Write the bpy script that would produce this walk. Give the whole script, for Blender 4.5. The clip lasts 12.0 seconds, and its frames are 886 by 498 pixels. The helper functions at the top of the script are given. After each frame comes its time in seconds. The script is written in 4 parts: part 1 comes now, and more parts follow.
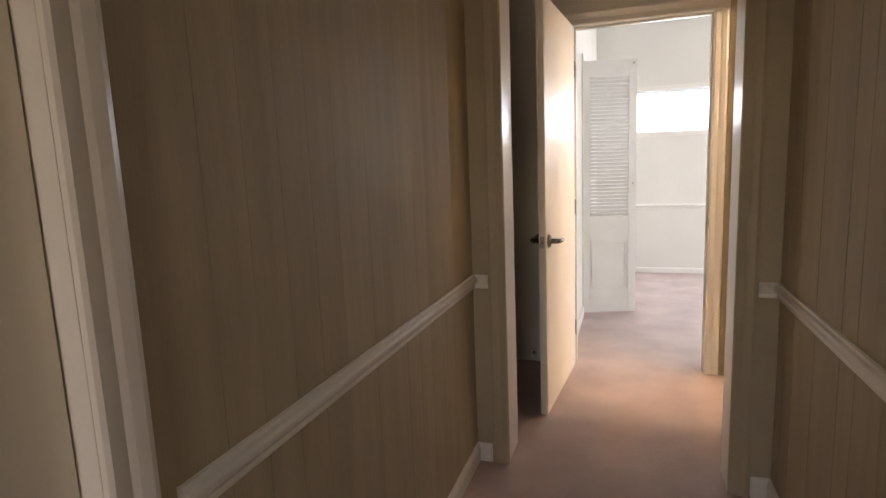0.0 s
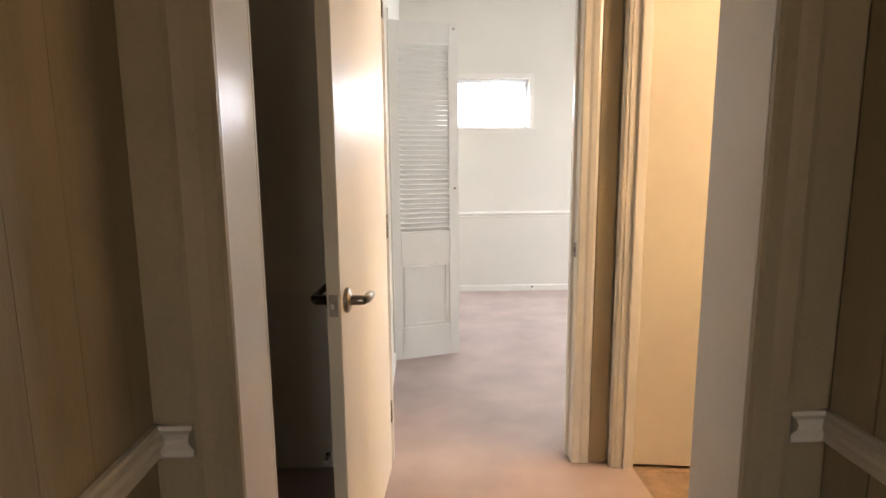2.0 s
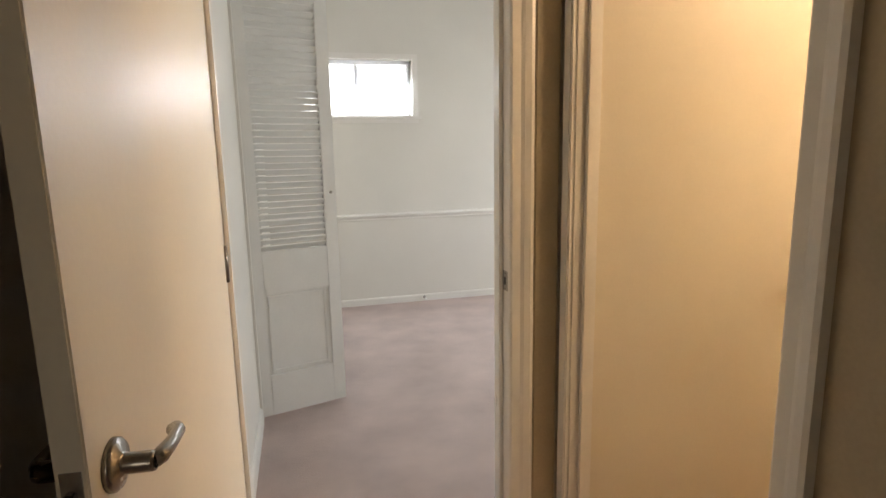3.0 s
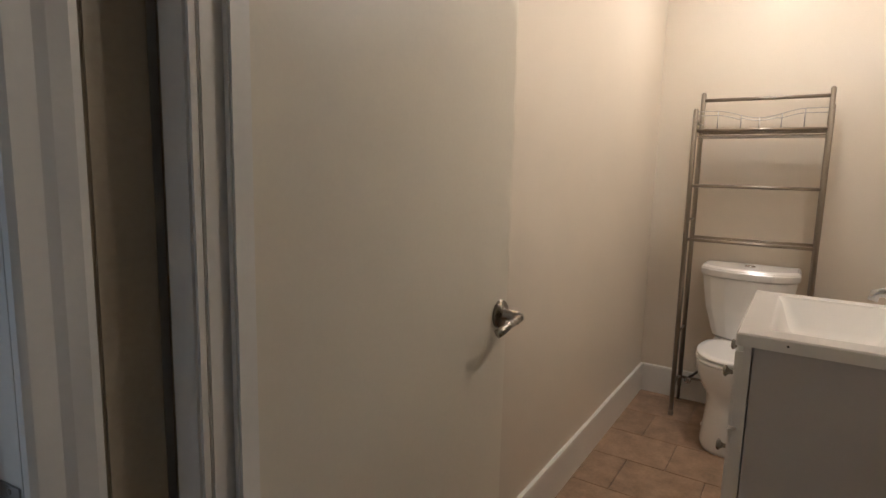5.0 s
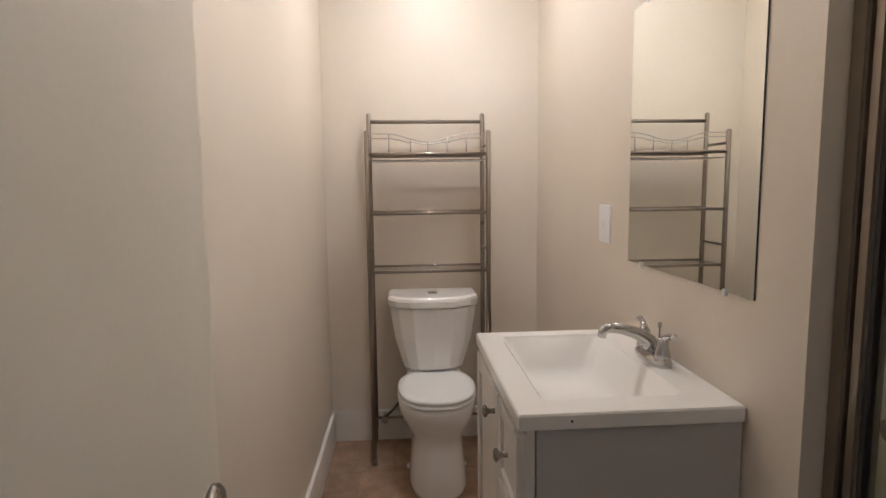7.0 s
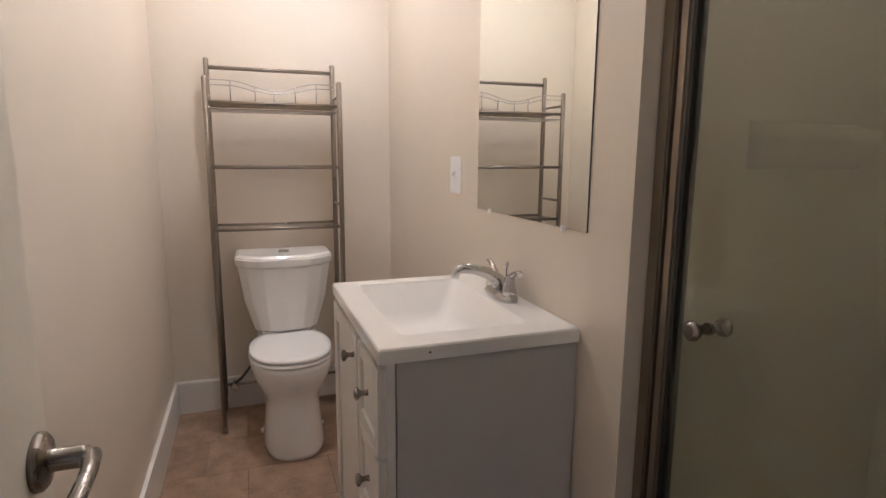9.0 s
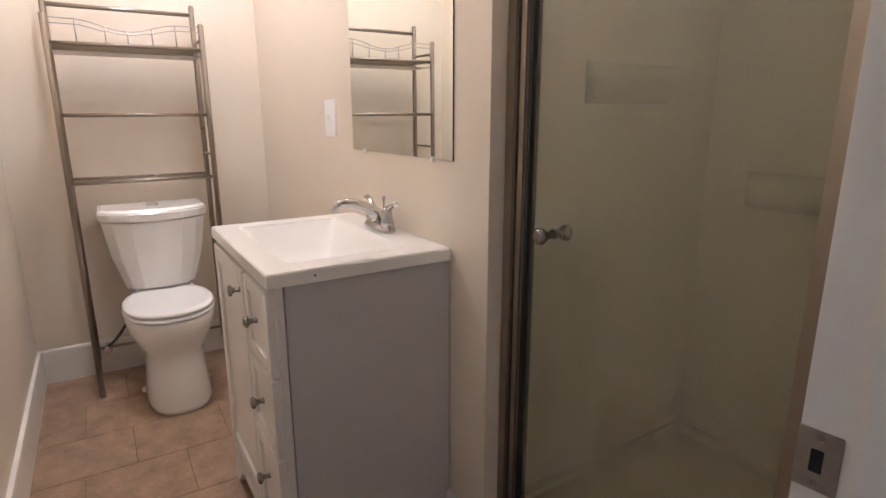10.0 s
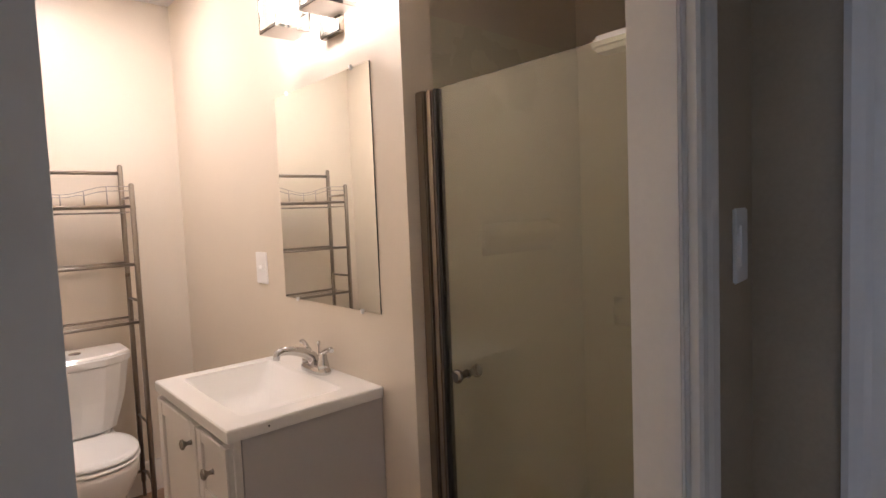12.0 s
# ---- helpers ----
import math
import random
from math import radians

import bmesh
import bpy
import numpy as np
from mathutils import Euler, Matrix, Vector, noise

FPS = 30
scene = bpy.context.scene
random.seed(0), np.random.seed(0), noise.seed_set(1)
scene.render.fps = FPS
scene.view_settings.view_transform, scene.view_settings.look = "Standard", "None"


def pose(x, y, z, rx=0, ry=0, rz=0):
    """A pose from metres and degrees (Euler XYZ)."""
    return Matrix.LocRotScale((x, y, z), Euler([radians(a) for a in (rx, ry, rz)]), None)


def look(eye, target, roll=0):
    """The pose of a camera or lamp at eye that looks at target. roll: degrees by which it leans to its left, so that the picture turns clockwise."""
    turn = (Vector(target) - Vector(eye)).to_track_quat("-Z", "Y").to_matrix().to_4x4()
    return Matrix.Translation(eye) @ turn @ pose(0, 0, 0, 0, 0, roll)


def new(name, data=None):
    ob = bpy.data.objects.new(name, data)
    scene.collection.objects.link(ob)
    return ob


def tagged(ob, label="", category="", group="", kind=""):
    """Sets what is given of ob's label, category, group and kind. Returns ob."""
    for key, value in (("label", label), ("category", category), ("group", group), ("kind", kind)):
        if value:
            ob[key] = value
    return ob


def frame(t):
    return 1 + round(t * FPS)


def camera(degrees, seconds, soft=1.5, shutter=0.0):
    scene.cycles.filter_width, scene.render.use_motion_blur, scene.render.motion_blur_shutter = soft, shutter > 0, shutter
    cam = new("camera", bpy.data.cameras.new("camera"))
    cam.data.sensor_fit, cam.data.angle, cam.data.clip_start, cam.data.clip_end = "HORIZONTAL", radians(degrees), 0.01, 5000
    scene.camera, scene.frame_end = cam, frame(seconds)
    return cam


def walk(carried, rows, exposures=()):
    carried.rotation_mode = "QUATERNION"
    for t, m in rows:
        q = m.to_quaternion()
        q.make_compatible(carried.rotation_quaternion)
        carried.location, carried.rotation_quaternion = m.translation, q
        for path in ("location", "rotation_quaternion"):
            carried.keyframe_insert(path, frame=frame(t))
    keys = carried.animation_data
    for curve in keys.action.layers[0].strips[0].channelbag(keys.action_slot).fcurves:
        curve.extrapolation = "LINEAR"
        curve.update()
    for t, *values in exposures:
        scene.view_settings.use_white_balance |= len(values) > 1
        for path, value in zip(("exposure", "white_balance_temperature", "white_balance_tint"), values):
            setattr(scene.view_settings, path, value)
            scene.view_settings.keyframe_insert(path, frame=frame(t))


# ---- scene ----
cam = camera(77.3, 12.0)
PATH = [
    (0, (0.569, -0.51, 1.271), (-0.3, 1.268, 0.977), -2.3),
    (0.5, (0.451, -0.268, 1.261), (-0.143, 1.62, 0.977), -2.0),
    (1, (0.309, 0.081, 1.288), (-0.069, 2.022, 0.988), -2.1),
    (1.5, (0.259, 0.435, 1.246), (0.019, 2.402, 0.971), -1.0),
    (2, (0.229, 0.774, 1.239), (0.051, 2.742, 0.929), -0.5),
    (2.5, (0.189, 1.115, 1.254), (0.149, 3.089, 0.932), -1.3),
    (2.7, (0.177, 1.258, 1.257), (0.232, 3.229, 0.924), -1.3),
    (4.3, (0.206, 2.181, 1.246), (1.574, 3.608, 0.946), 0.7),
    (4.5, (0.248, 2.249, 1.238), (1.733, 3.558, 0.955), 1.0),
    (5, (0.361, 2.361, 1.23), (2.024, 3.437, 0.954), 1.4),
    (5.5, (0.525, 2.484, 1.23), (2.359, 3.244, 0.987), 1.7),
    (6, (0.675, 2.561, 1.262), (2.633, 2.913, 1.053), 1.0),
    (6.5, (0.777, 2.652, 1.31), (2.765, 2.698, 1.098), -0.2),
    (8.5, (0.839, 2.705, 1.298), (2.763, 2.236, 1.018), 0.3),
    (9, (0.807, 2.698, 1.245), (2.667, 2.041, 0.914), 0.4),
    (9.5, (0.748, 2.712, 1.217), (2.503, 1.84, 0.815), 0.1),
    (10, (0.692, 2.74, 1.193), (2.343, 1.715, 0.72), -0.1),
    (10.5, (0.652, 2.776, 1.184), (2.236, 1.678, 0.65), -1.2),
    (11, (0.608, 2.863, 1.205), (2.125, 1.673, 0.673), -2.3),
    (11.5, (0.549, 2.907, 1.282), (2.045, 1.623, 0.944), -2.0),
    (12, (0.502, 2.934, 1.371), (1.992, 1.607, 1.241), -2.3),
]
walk(cam, [(t, look(eye, target, roll)) for t, eye, target, roll in PATH],
     [(0, 2.5, 8200, 26), (0.5, 2.8, 8400, 26), (1.5, 2.55, 8500, 25), (2.7, 2.0, 8800, 23), (4.3, 0.5, 6000, 15), (5.2, 0.42, 5350, 15), (6.0, 0.22, 5050, 14), (6.6, 0.42, 5050, 15), (8.4, 0.45, 5000, 17), (9.6, 0.9, 5050, 20), (11.0, 1.4, 5150, 23), (12, 0.88, 5450, 24)])

# ---- world and large lights ----
world = bpy.data.worlds.new("world")
scene.world = world
world.use_nodes = True
wn = world.node_tree
sky = wn.nodes.new("ShaderNodeTexSky")
sky.sky_type = "NISHITA"
sky.sun_disc = False
sky.sun_elevation = radians(50)
sky.sun_rotation = radians(160)
wn.links.new(sky.outputs["Color"], wn.nodes["Background"].inputs["Color"])
wn.nodes["Background"].inputs["Strength"].default_value = 0.12


def lamp(name, kind, m, power, color, size=0.1, size_y=None):
    d = bpy.data.lights.new(name, kind)
    d.energy, d.color = power, color
    if kind == "AREA":
        d.shape = "RECTANGLE" if size_y else "DISK"
        d.size = size
        if size_y:
            d.size_y = size_y
    elif kind == "SUN":
        d.angle = size
    else:
        d.shadow_soft_size = size
    ob = new(name, d)
    ob.matrix_world = m
    return ob


WARM = (1.0, 0.85, 0.65)
DAY = (0.56, 0.77, 1.0)
sun = lamp("sun", "SUN", look((0, 30, 30), (0, 4, 0)), 1.0, (1, 0.97, 0.92), radians(10))
lamp("window_daylight", "AREA", look((0.50, 6.16, 1.77), (0.6, 4.5, 0.0)), 8.5, DAY, 0.82, 0.42)
lamp("window_daylight", "AREA", look((2.60, 6.16, 1.77), (1.6, 4.5, 0.0)), 8.5, DAY, 0.82, 0.42)
# fill light added from the east side, where no window is known
lamp("added_bedroom_fill", "AREA", look((3.34, 4.6, 1.5), (1.0, 4.4, 0.0)), 12, DAY, 1.1, 1.1)
lamp("downlight_lamp", "AREA", look((3.02, 2.53, 2.47), (3.02, 2.53, 0)), 6.4, WARM, 0.16)
for lx in (1.88, 2.14):
    lamp("sconce_lamp", "POINT", pose(lx, 2.10, 2.06), 5.5, WARM, 0.035)


# fill light added behind the start of the passage, at an unseen opening
lamp("added_passage_fill", "AREA", look((0.08, -2.62, 1.35), (0.08, 0, 1.0)), 1.15, (0.86, 0.95, 1.0), 0.7, 1.1)


# ---- materials ----
def mat(name, color, rough=0.5, metal=0.0, var=0.12, scale=6.0, stretch=(1, 1, 1), bump=0.1, fine=120.0, spread=0.0, ior=1.5, tint=None):
    """Two scales of colour variation, roughness variation and a fine bump, in object space metres."""
    m = bpy.data.materials.new(name)
    m.use_nodes = True
    t = m.node_tree
    b = t.nodes["Principled BSDF"]
    b.inputs["Metallic"].default_value = metal
    b.inputs["IOR"].default_value = ior
    geo = t.nodes.new("ShaderNodeNewGeometry")
    mp = t.nodes.new("ShaderNodeMapping")
    mp.inputs["Scale"].default_value = stretch
    t.links.new(geo.outputs["Position"], mp.inputs["Vector"])
    n1 = t.nodes.new("ShaderNodeTexNoise")
    n1.inputs["Scale"].default_value = scale
    n1.inputs["Detail"].default_value = 5
    n2 = t.nodes.new("ShaderNodeTexNoise")
    n2.inputs["Scale"].default_value = fine
    n2.inputs["Detail"].default_value = 3
    for n in (n1, n2):
        t.links.new(mp.outputs["Vector"], n.inputs["Vector"])
    mixv = t.nodes.new("ShaderNodeMath")
    mixv.operation = "MULTIPLY_ADD"
    mixv.inputs[1].default_value = 0.4
    t.links.new(n2.outputs["Fac"], mixv.inputs[0])
    t.links.new(n1.outputs["Fac"], mixv.inputs[2])
    ramp = t.nodes.new("ShaderNodeValToRGB")
    e = ramp.color_ramp.elements
    dark = tint or tuple(c * (1 - 2 * var) for c in color)
    e[0].position, e[0].color = 0.30, (*dark, 1)
    e[1].position, e[1].color = 1.1 - 0.1, (*(min(1, c * (1 + var)) for c in color), 1)
    t.links.new(mixv.outputs[0], ramp.inputs["Fac"])
    last = ramp.outputs["Color"]
    if spread:
        info = t.nodes.new("ShaderNodeObjectInfo")
        hsv = t.nodes.new("ShaderNodeHueSaturation")
        ma = t.nodes.new("ShaderNodeMapRange")
        ma.inputs["To Min"].default_value, ma.inputs["To Max"].default_value = 1 - spread, 1 + spread
        t.links.new(info.outputs["Random"], ma.inputs["Value"])
        t.links.new(ma.outputs["Result"], hsv.inputs["Value"])
        t.links.new(last, hsv.inputs["Color"])
        last = hsv.outputs["Color"]
    t.links.new(last, b.inputs["Base Color"])
    rr = t.nodes.new("ShaderNodeMapRange")
    rr.inputs["To Min"].default_value, rr.inputs["To Max"].default_value = rough - min(0.06, rough * 0.3), min(1, rough + min(0.06, rough * 0.3))
    t.links.new(n1.outputs["Fac"], rr.inputs["Value"])
    t.links.new(rr.outputs["Result"], b.inputs["Roughness"])
    if bump:
        bp = t.nodes.new("ShaderNodeBump")
        bp.inputs["Strength"].default_value = bump
        bp.inputs["Distance"].default_value = 0.004
        t.links.new(n2.outputs["Fac"], bp.inputs["Height"])
        t.links.new(bp.outputs["Normal"], b.inputs["Normal"])
    return m


def glow(name, color, strength):
    m = bpy.data.materials.new(name)
    m.use_nodes = True
    b = m.node_tree.nodes["Principled BSDF"]
    b.inputs["Base Color"].default_value = (*color, 1)
    b.inputs["Emission Color"].default_value = (*color, 1)
    b.inputs["Emission Strength"].default_value = strength
    return m


def glass(name, color, rough, haze=0.0):
    """Clear or lightly hazed thin glass: transparent and glossy by Fresnel, with a thin film of scattering."""
    m = bpy.data.materials.new(name)
    m.use_nodes = True
    t = m.node_tree
    out = t.nodes["Material Output"]
    tr = t.nodes.new("ShaderNodeBsdfTransparent")
    tr.inputs["Color"].default_value = (*color, 1)
    gl = t.nodes.new("ShaderNodeBsdfGlossy")
    gl.inputs["Roughness"].default_value = rough
    lw = t.nodes.new("ShaderNodeLayerWeight")
    lw.inputs["Blend"].default_value = 0.5
    pw = t.nodes.new("ShaderNodeMath")
    pw.operation = "POWER"
    pw.inputs[1].default_value = 4.0
    t.links.new(lw.outputs["Facing"], pw.inputs[0])
    fr = t.nodes.new("ShaderNodeMath")
    fr.operation = "MULTIPLY_ADD"
    fr.inputs[1].default_value, fr.inputs[2].default_value = 0.7, 0.05
    t.links.new(pw.outputs[0], fr.inputs[0])
    df = t.nodes.new("ShaderNodeBsdfDiffuse")
    df.inputs["Color"].default_value = (0.62, 0.60, 0.5, 1)
    mx0 = t.nodes.new("ShaderNodeMixShader")
    mx0.inputs["Fac"].default_value = haze
    t.links.new(tr.outputs[0], mx0.inputs[1])
    t.links.new(df.outputs[0], mx0.inputs[2])
    mx = t.nodes.new("ShaderNodeMixShader")
    t.links.new(fr.outputs[0], mx.inputs["Fac"])
    t.links.new(mx0.outputs[0], mx.inputs[1])
    t.links.new(gl.outputs[0], mx.inputs[2])
    t.links.new(mx.outputs[0], out.inputs["Surface"])
    return m


M_PANEL = mat("tan_panelling", (0.46, 0.385, 0.265), 0.58, var=0.12, scale=3, stretch=(6, 6, 0.5), bump=0.15, fine=60, spread=0.04)
M_HALLWALL = mat("tan_wall", (0.44, 0.365, 0.25), 0.5, var=0.1, scale=3, bump=0.08)
M_BATH = mat("cream_wall_paint", (0.73, 0.65, 0.535), 0.38, var=0.03, scale=2.5, bump=0.06, fine=180)
M_BED = mat("pale_wall_paint", (0.74, 0.71, 0.64), 0.5, var=0.03, scale=2.5, bump=0.05, fine=180)
M_TRIM = mat("white_trim_paint", (0.80, 0.77, 0.71), 0.30, var=0.04, scale=5, bump=0.05, fine=90)
M_DOOR = mat("white_door_paint", (0.80, 0.74, 0.62), 0.38, var=0.03, scale=3, bump=0.06, fine=110)
M_CEIL = mat("white_ceiling", (0.80, 0.78, 0.74), 0.7, var=0.03, bump=0.2, fine=70)
M_CARPET = mat("brown_carpet", (0.56, 0.43, 0.385), 0.95, var=0.16, scale=3.2, bump=1.0, fine=330)
M_TILE = mat("brown_floor_tile", (0.36, 0.24, 0.155), 0.38, var=0.26, scale=13, bump=0.15, fine=70, spread=0.10)
M_GROUT = mat("dark_grout", (0.15, 0.10, 0.07), 0.9, var=0.2, scale=20, bump=0.3)
# brown darkened in the colour itself to hold the side space's shade
M_UNLIT = mat("dark_closet_wall", (0.10, 0.075, 0.05), 0.6, var=0.15, scale=4, stretch=(5, 5, 0.5), bump=0.1)
M_LOUVER = mat("white_louver_paint", (0.80, 0.79, 0.75), 0.42, var=0.04, scale=6, bump=0.06)
M_CERAMIC = mat("white_vitreous_china", (0.84, 0.82, 0.78), 0.10, var=0.01, scale=3, bump=0.0)
M_SEAT = mat("white_plastic_seat", (0.84, 0.83, 0.80), 0.22, var=0.01, scale=3, bump=0.0)
M_MARBLE = mat("white_cultured_marble", (0.87, 0.85, 0.81), 0.05, var=0.012, scale=4, bump=0.0)
M_CAB = mat("white_cabinet_paint", (0.78, 0.75, 0.70), 0.38, var=0.03, scale=4, bump=0.04)
# cabinet sides: greyer and darker than M_CAB
M_CABSIDE = mat("pale_grey_cabinet_side", (0.57, 0.54, 0.515), 0.45, var=0.03, scale=4, bump=0.04)
M_CHROME = mat("chrome", (0.56, 0.55, 0.54), 0.06, 1.0, var=0.02, bump=0.0)
M_NICKEL = mat("brushed_nickel", (0.30, 0.275, 0.24), 0.26, 1.0, var=0.08, scale=20, bump=0.03)
M_RACK = mat("satin_nickel_tube", (0.32, 0.28, 0.23), 0.30, 1.0, var=0.05, scale=12, bump=0.0)
M_BRONZE = mat("shower_frame_metal", (0.36, 0.31, 0.25), 0.32, 1.0, var=0.03, scale=3, bump=0.0)
M_GASKET = mat("black_gasket", (0.015, 0.014, 0.012), 0.5, var=0.1, bump=0.0)
M_SURROUND = mat("cream_fibreglass", (0.76, 0.72, 0.57), 0.28, var=0.05, scale=2, bump=0.02)
M_PLASTIC = mat("white_plastic", (0.90, 0.89, 0.87), 0.3, var=0.02, bump=0.0)
M_HOSE = mat("dark_braided_hose", (0.10, 0.095, 0.09), 0.4, 0.5, var=0.2, scale=200, bump=0.2)
M_VINYL = mat("white_vinyl", (0.82, 0.83, 0.84), 0.35, var=0.02, bump=0.0)
M_BLIND = mat("white_blind_slat", (0.80, 0.82, 0.85), 0.4, var=0.02, bump=0.0)
M_STEEL = mat("steel_plate", (0.42, 0.39, 0.36), 0.3, 1.0, var=0.12, scale=40, bump=0.05)
M_HOLE = mat("dark_hole", (0.01, 0.01, 0.01), 0.9, var=0.1, bump=0.0)
M_MIRROR = mat("mirror_silver", (0.88, 0.90, 0.86), 0.0, 1.0, var=0.004, bump=0.0)
M_MIREDGE = mat("mirror_edge", (0.10, 0.11, 0.10), 0.25, 0.6, var=0.2, scale=30, bump=0.0)
M_GLASS = glass("window_glass", (0.97, 0.98, 0.98), 0.02)
M_SHGLASS = glass("shower_glass", (0.91, 0.91, 0.82), 0.02, 0.12)
M_SHADE = glass("sconce_glass", (0.96, 0.95, 0.92), 0.08, 0.12)
M_BULB = glow("bulb_glow", (1.0, 0.86, 0.66), 4)
M_DISC = glow("downlight_diffuser", (1.0, 0.86, 0.66), 8)
M_SKYCARD = glow("bright_overcast_sky", (0.78, 0.89, 1.0), 1.6)


# ---- mesh helpers ----
def box(bm, x0, x1, y0, y1, z0, z1, bevel=0.0, m=None):
    r = bmesh.ops.create_cube(bm, size=1.0)
    vs = r["verts"]
    for v in vs:
        v.co = Vector(((x0 + x1) / 2 + v.co.x * (x1 - x0), (y0 + y1) / 2 + v.co.y * (y1 - y0), (z0 + z1) / 2 + v.co.z * (z1 - z0)))
    if bevel:
        es = list({e for v in vs for e in v.link_edges})
        r = bmesh.ops.bevel(bm, geom=es, offset=bevel, segments=2, affect="EDGES", clamp_overlap=True)
        vs = list({v for f in r["faces"] for v in f.verts} | {v for v in vs if v.is_valid})
    if m:
        bmesh.ops.transform(bm, matrix=m, verts=vs)
    return bm


def boxes(*bs, bevel=0.0):
    bm = bmesh.new()
    for b in bs:
        box(bm, *b, bevel=bevel)
    return bm


def tube(bm, pts, r, n=10, cap=True):
    """A round tube along a line of points; r may be one radius or one for each point."""
    pts = [Vector(p) for p in pts]
    rs = r if isinstance(r, (list, tuple)) else [r] * len(pts)
    rings = []
    side = None
    for i, p in enumerate(pts):
        d = (pts[min(i + 1, len(pts) - 1)] - pts[max(i - 1, 0)]).normalized()
        if side is None:
            side = d.orthogonal().normalized()
        side = (side - d * side.dot(d)).normalized()
        up = d.cross(side)
        rings.append([bm.verts.new(p + (side * math.cos(a) + up * math.sin(a)) * rs[i]) for a in (2 * math.pi * k / n for k in range(n))])
    for a, b in zip(rings, rings[1:]):
        for k in range(n):
            f = bm.faces.new((a[k], a[(k + 1) % n], b[(k + 1) % n], b[k]))
            f.smooth = True
    if cap:
        bm.faces.new(rings[0][::-1])
        bm.faces.new(rings[-1])
    return bm


def loft(bm, rings, cap0=True, cap1=True, smooth=True):
    vs = [[bm.verts.new(p) for p in r] for r in rings]
    n = len(vs[0])
    for a, b in zip(vs, vs[1:]):
        for k in range(n):
            f = bm.faces.new((a[k], a[(k + 1) % n], b[(k + 1) % n], b[k]))
            f.smooth = smooth
    if cap0:
        bm.faces.new(vs[0][::-1])
    if cap1:
        bm.faces.new(vs[-1])
    return bm


def oval(cx, cy, z, ax, ay, n=32, power=2.0, back=None):
    """A superellipse ring; back: the limit of x on the far side (a flat rear)."""
    out = []
    for k in range(n):
        a = 2 * math.pi * k / n
        c, s = math.cos(a), math.sin(a)
        x = cx + ax * math.copysign(abs(c) ** (2 / power), c)
        y = cy + ay * math.copysign(abs(s) ** (2 / power), s)
        if back is not None:
            x = min(x, back)
        out.append((x, y, z))
    return out


def lathe(bm, profile, m, n=20):
    """profile: (radius, height) pairs about the z axis of m."""
    return loft(bm, [[m @ Vector((r * math.cos(2 * math.pi * k / n), r * math.sin(2 * math.pi * k / n), z)) for k in range(n)] for r, z in profile])


def profile_run(bm, prof, m, length):
    """Extrudes a closed (u, v) profile along the local x axis of m."""
    loft(bm, [[m @ Vector((0, u, v)) for u, v in prof], [m @ Vector((length, u, v)) for u, v in prof]], smooth=False)
    return bm


def thing(name, x, y, z, label, category, group="", kind=""):
    e = new(name)
    e.empty_display_size = 0.1
    e.matrix_basis = pose(x, y, z)
    return tagged(e, label, category, group, kind)


def mesh_of(name, bm, material):
    bmesh.ops.recalc_face_normals(bm, faces=bm.faces)
    me = bpy.data.meshes.new(name)
    bm.to_mesh(me)
    bm.free()
    me.materials.append(material)
    return me


def part(name, bm, material, parent, label=""):
    ob = new(name, mesh_of(name, bm, material))
    ob.parent = parent
    if parent.type == "EMPTY":
        ob.matrix_parent_inverse = parent.matrix_basis.inverted()
    return tagged(ob, label)


def piece(name, me, parent, m):
    ob = new(name, me)
    ob.parent = parent
    if parent.type == "EMPTY":
        ob.matrix_parent_inverse = parent.matrix_basis.inverted()
    ob.matrix_basis = m
    return ob


def structure(name, bm, material, label, category):
    return tagged(new(name, mesh_of(name, bm, material)), label, category, "", "structure")


def single(name, bm, material, label, category, group=""):
    return tagged(new(name, mesh_of(name, bm, material)), label, category, group)


# ---- the plan, in metres ----
HL, HR = -0.475, 0.645           # faces of the passage walls
CY0, CY1 = 1.72, 1.89            # the cross wall with the cased opening
OL, OR = -0.335, 0.502           # that opening
BY0, BY1 = 2.985, 3.105          # the wall before the bedroom
BL, BR = -0.185, 0.562           # the bedroom doorway
VX, BX, VXS, BXS = 0.725, 0.800, 0.735, 0.815   # the bathroom's door wall: lobby and inner faces, at the hinges and at the latch
SHX = 0.995                      # the shower opening's end at the door wall
DY0, DY1 = 2.227, 2.920          # the bathroom doorway
MY = 2.0                         # the mirror wall
NY = 3.075                       # the bathroom wall behind the door
FX = 3.615                       # the wall behind the toilet
SX1 = 1.688                      # the shower opening
DOOR_H = 2.045
CEIL = 2.49

# ---- floors and ceilings ----
structure("floor", boxes((-1.6, 0.80, -2.6, BY1, -0.12, 0.004)), M_CARPET, "worn brown carpet in the passage", "carpet")
structure("floor_bedroom", boxes((-1.4, 3.4, BY1, 6.24, -0.12, 0)), M_CARPET, "worn brown bedroom carpet with pile marks", "carpet")
floor_bath = structure("floor_bathroom", boxes((0.79, FX + 0.12, 1.93, BY1, -0.12, -0.006)), M_GROUT, "brown tiled bathroom floor with dark joints", "floor")
structure("ceiling", boxes((-1.6, BX, -2.6, BY0, 2.44, 2.56)), M_CEIL, "white plaster passage ceiling", "ceiling")
structure("ceiling_bedroom", boxes((-1.4, 3.4, BY1, 6.24, 2.72, 2.84)), M_CEIL, "white plaster bedroom ceiling", "ceiling")
structure("ceiling_bathroom", boxes((BX, FX, 0.9, NY, CEIL, CEIL + 0.1)), M_CEIL, "white plaster bathroom ceiling", "ceiling")

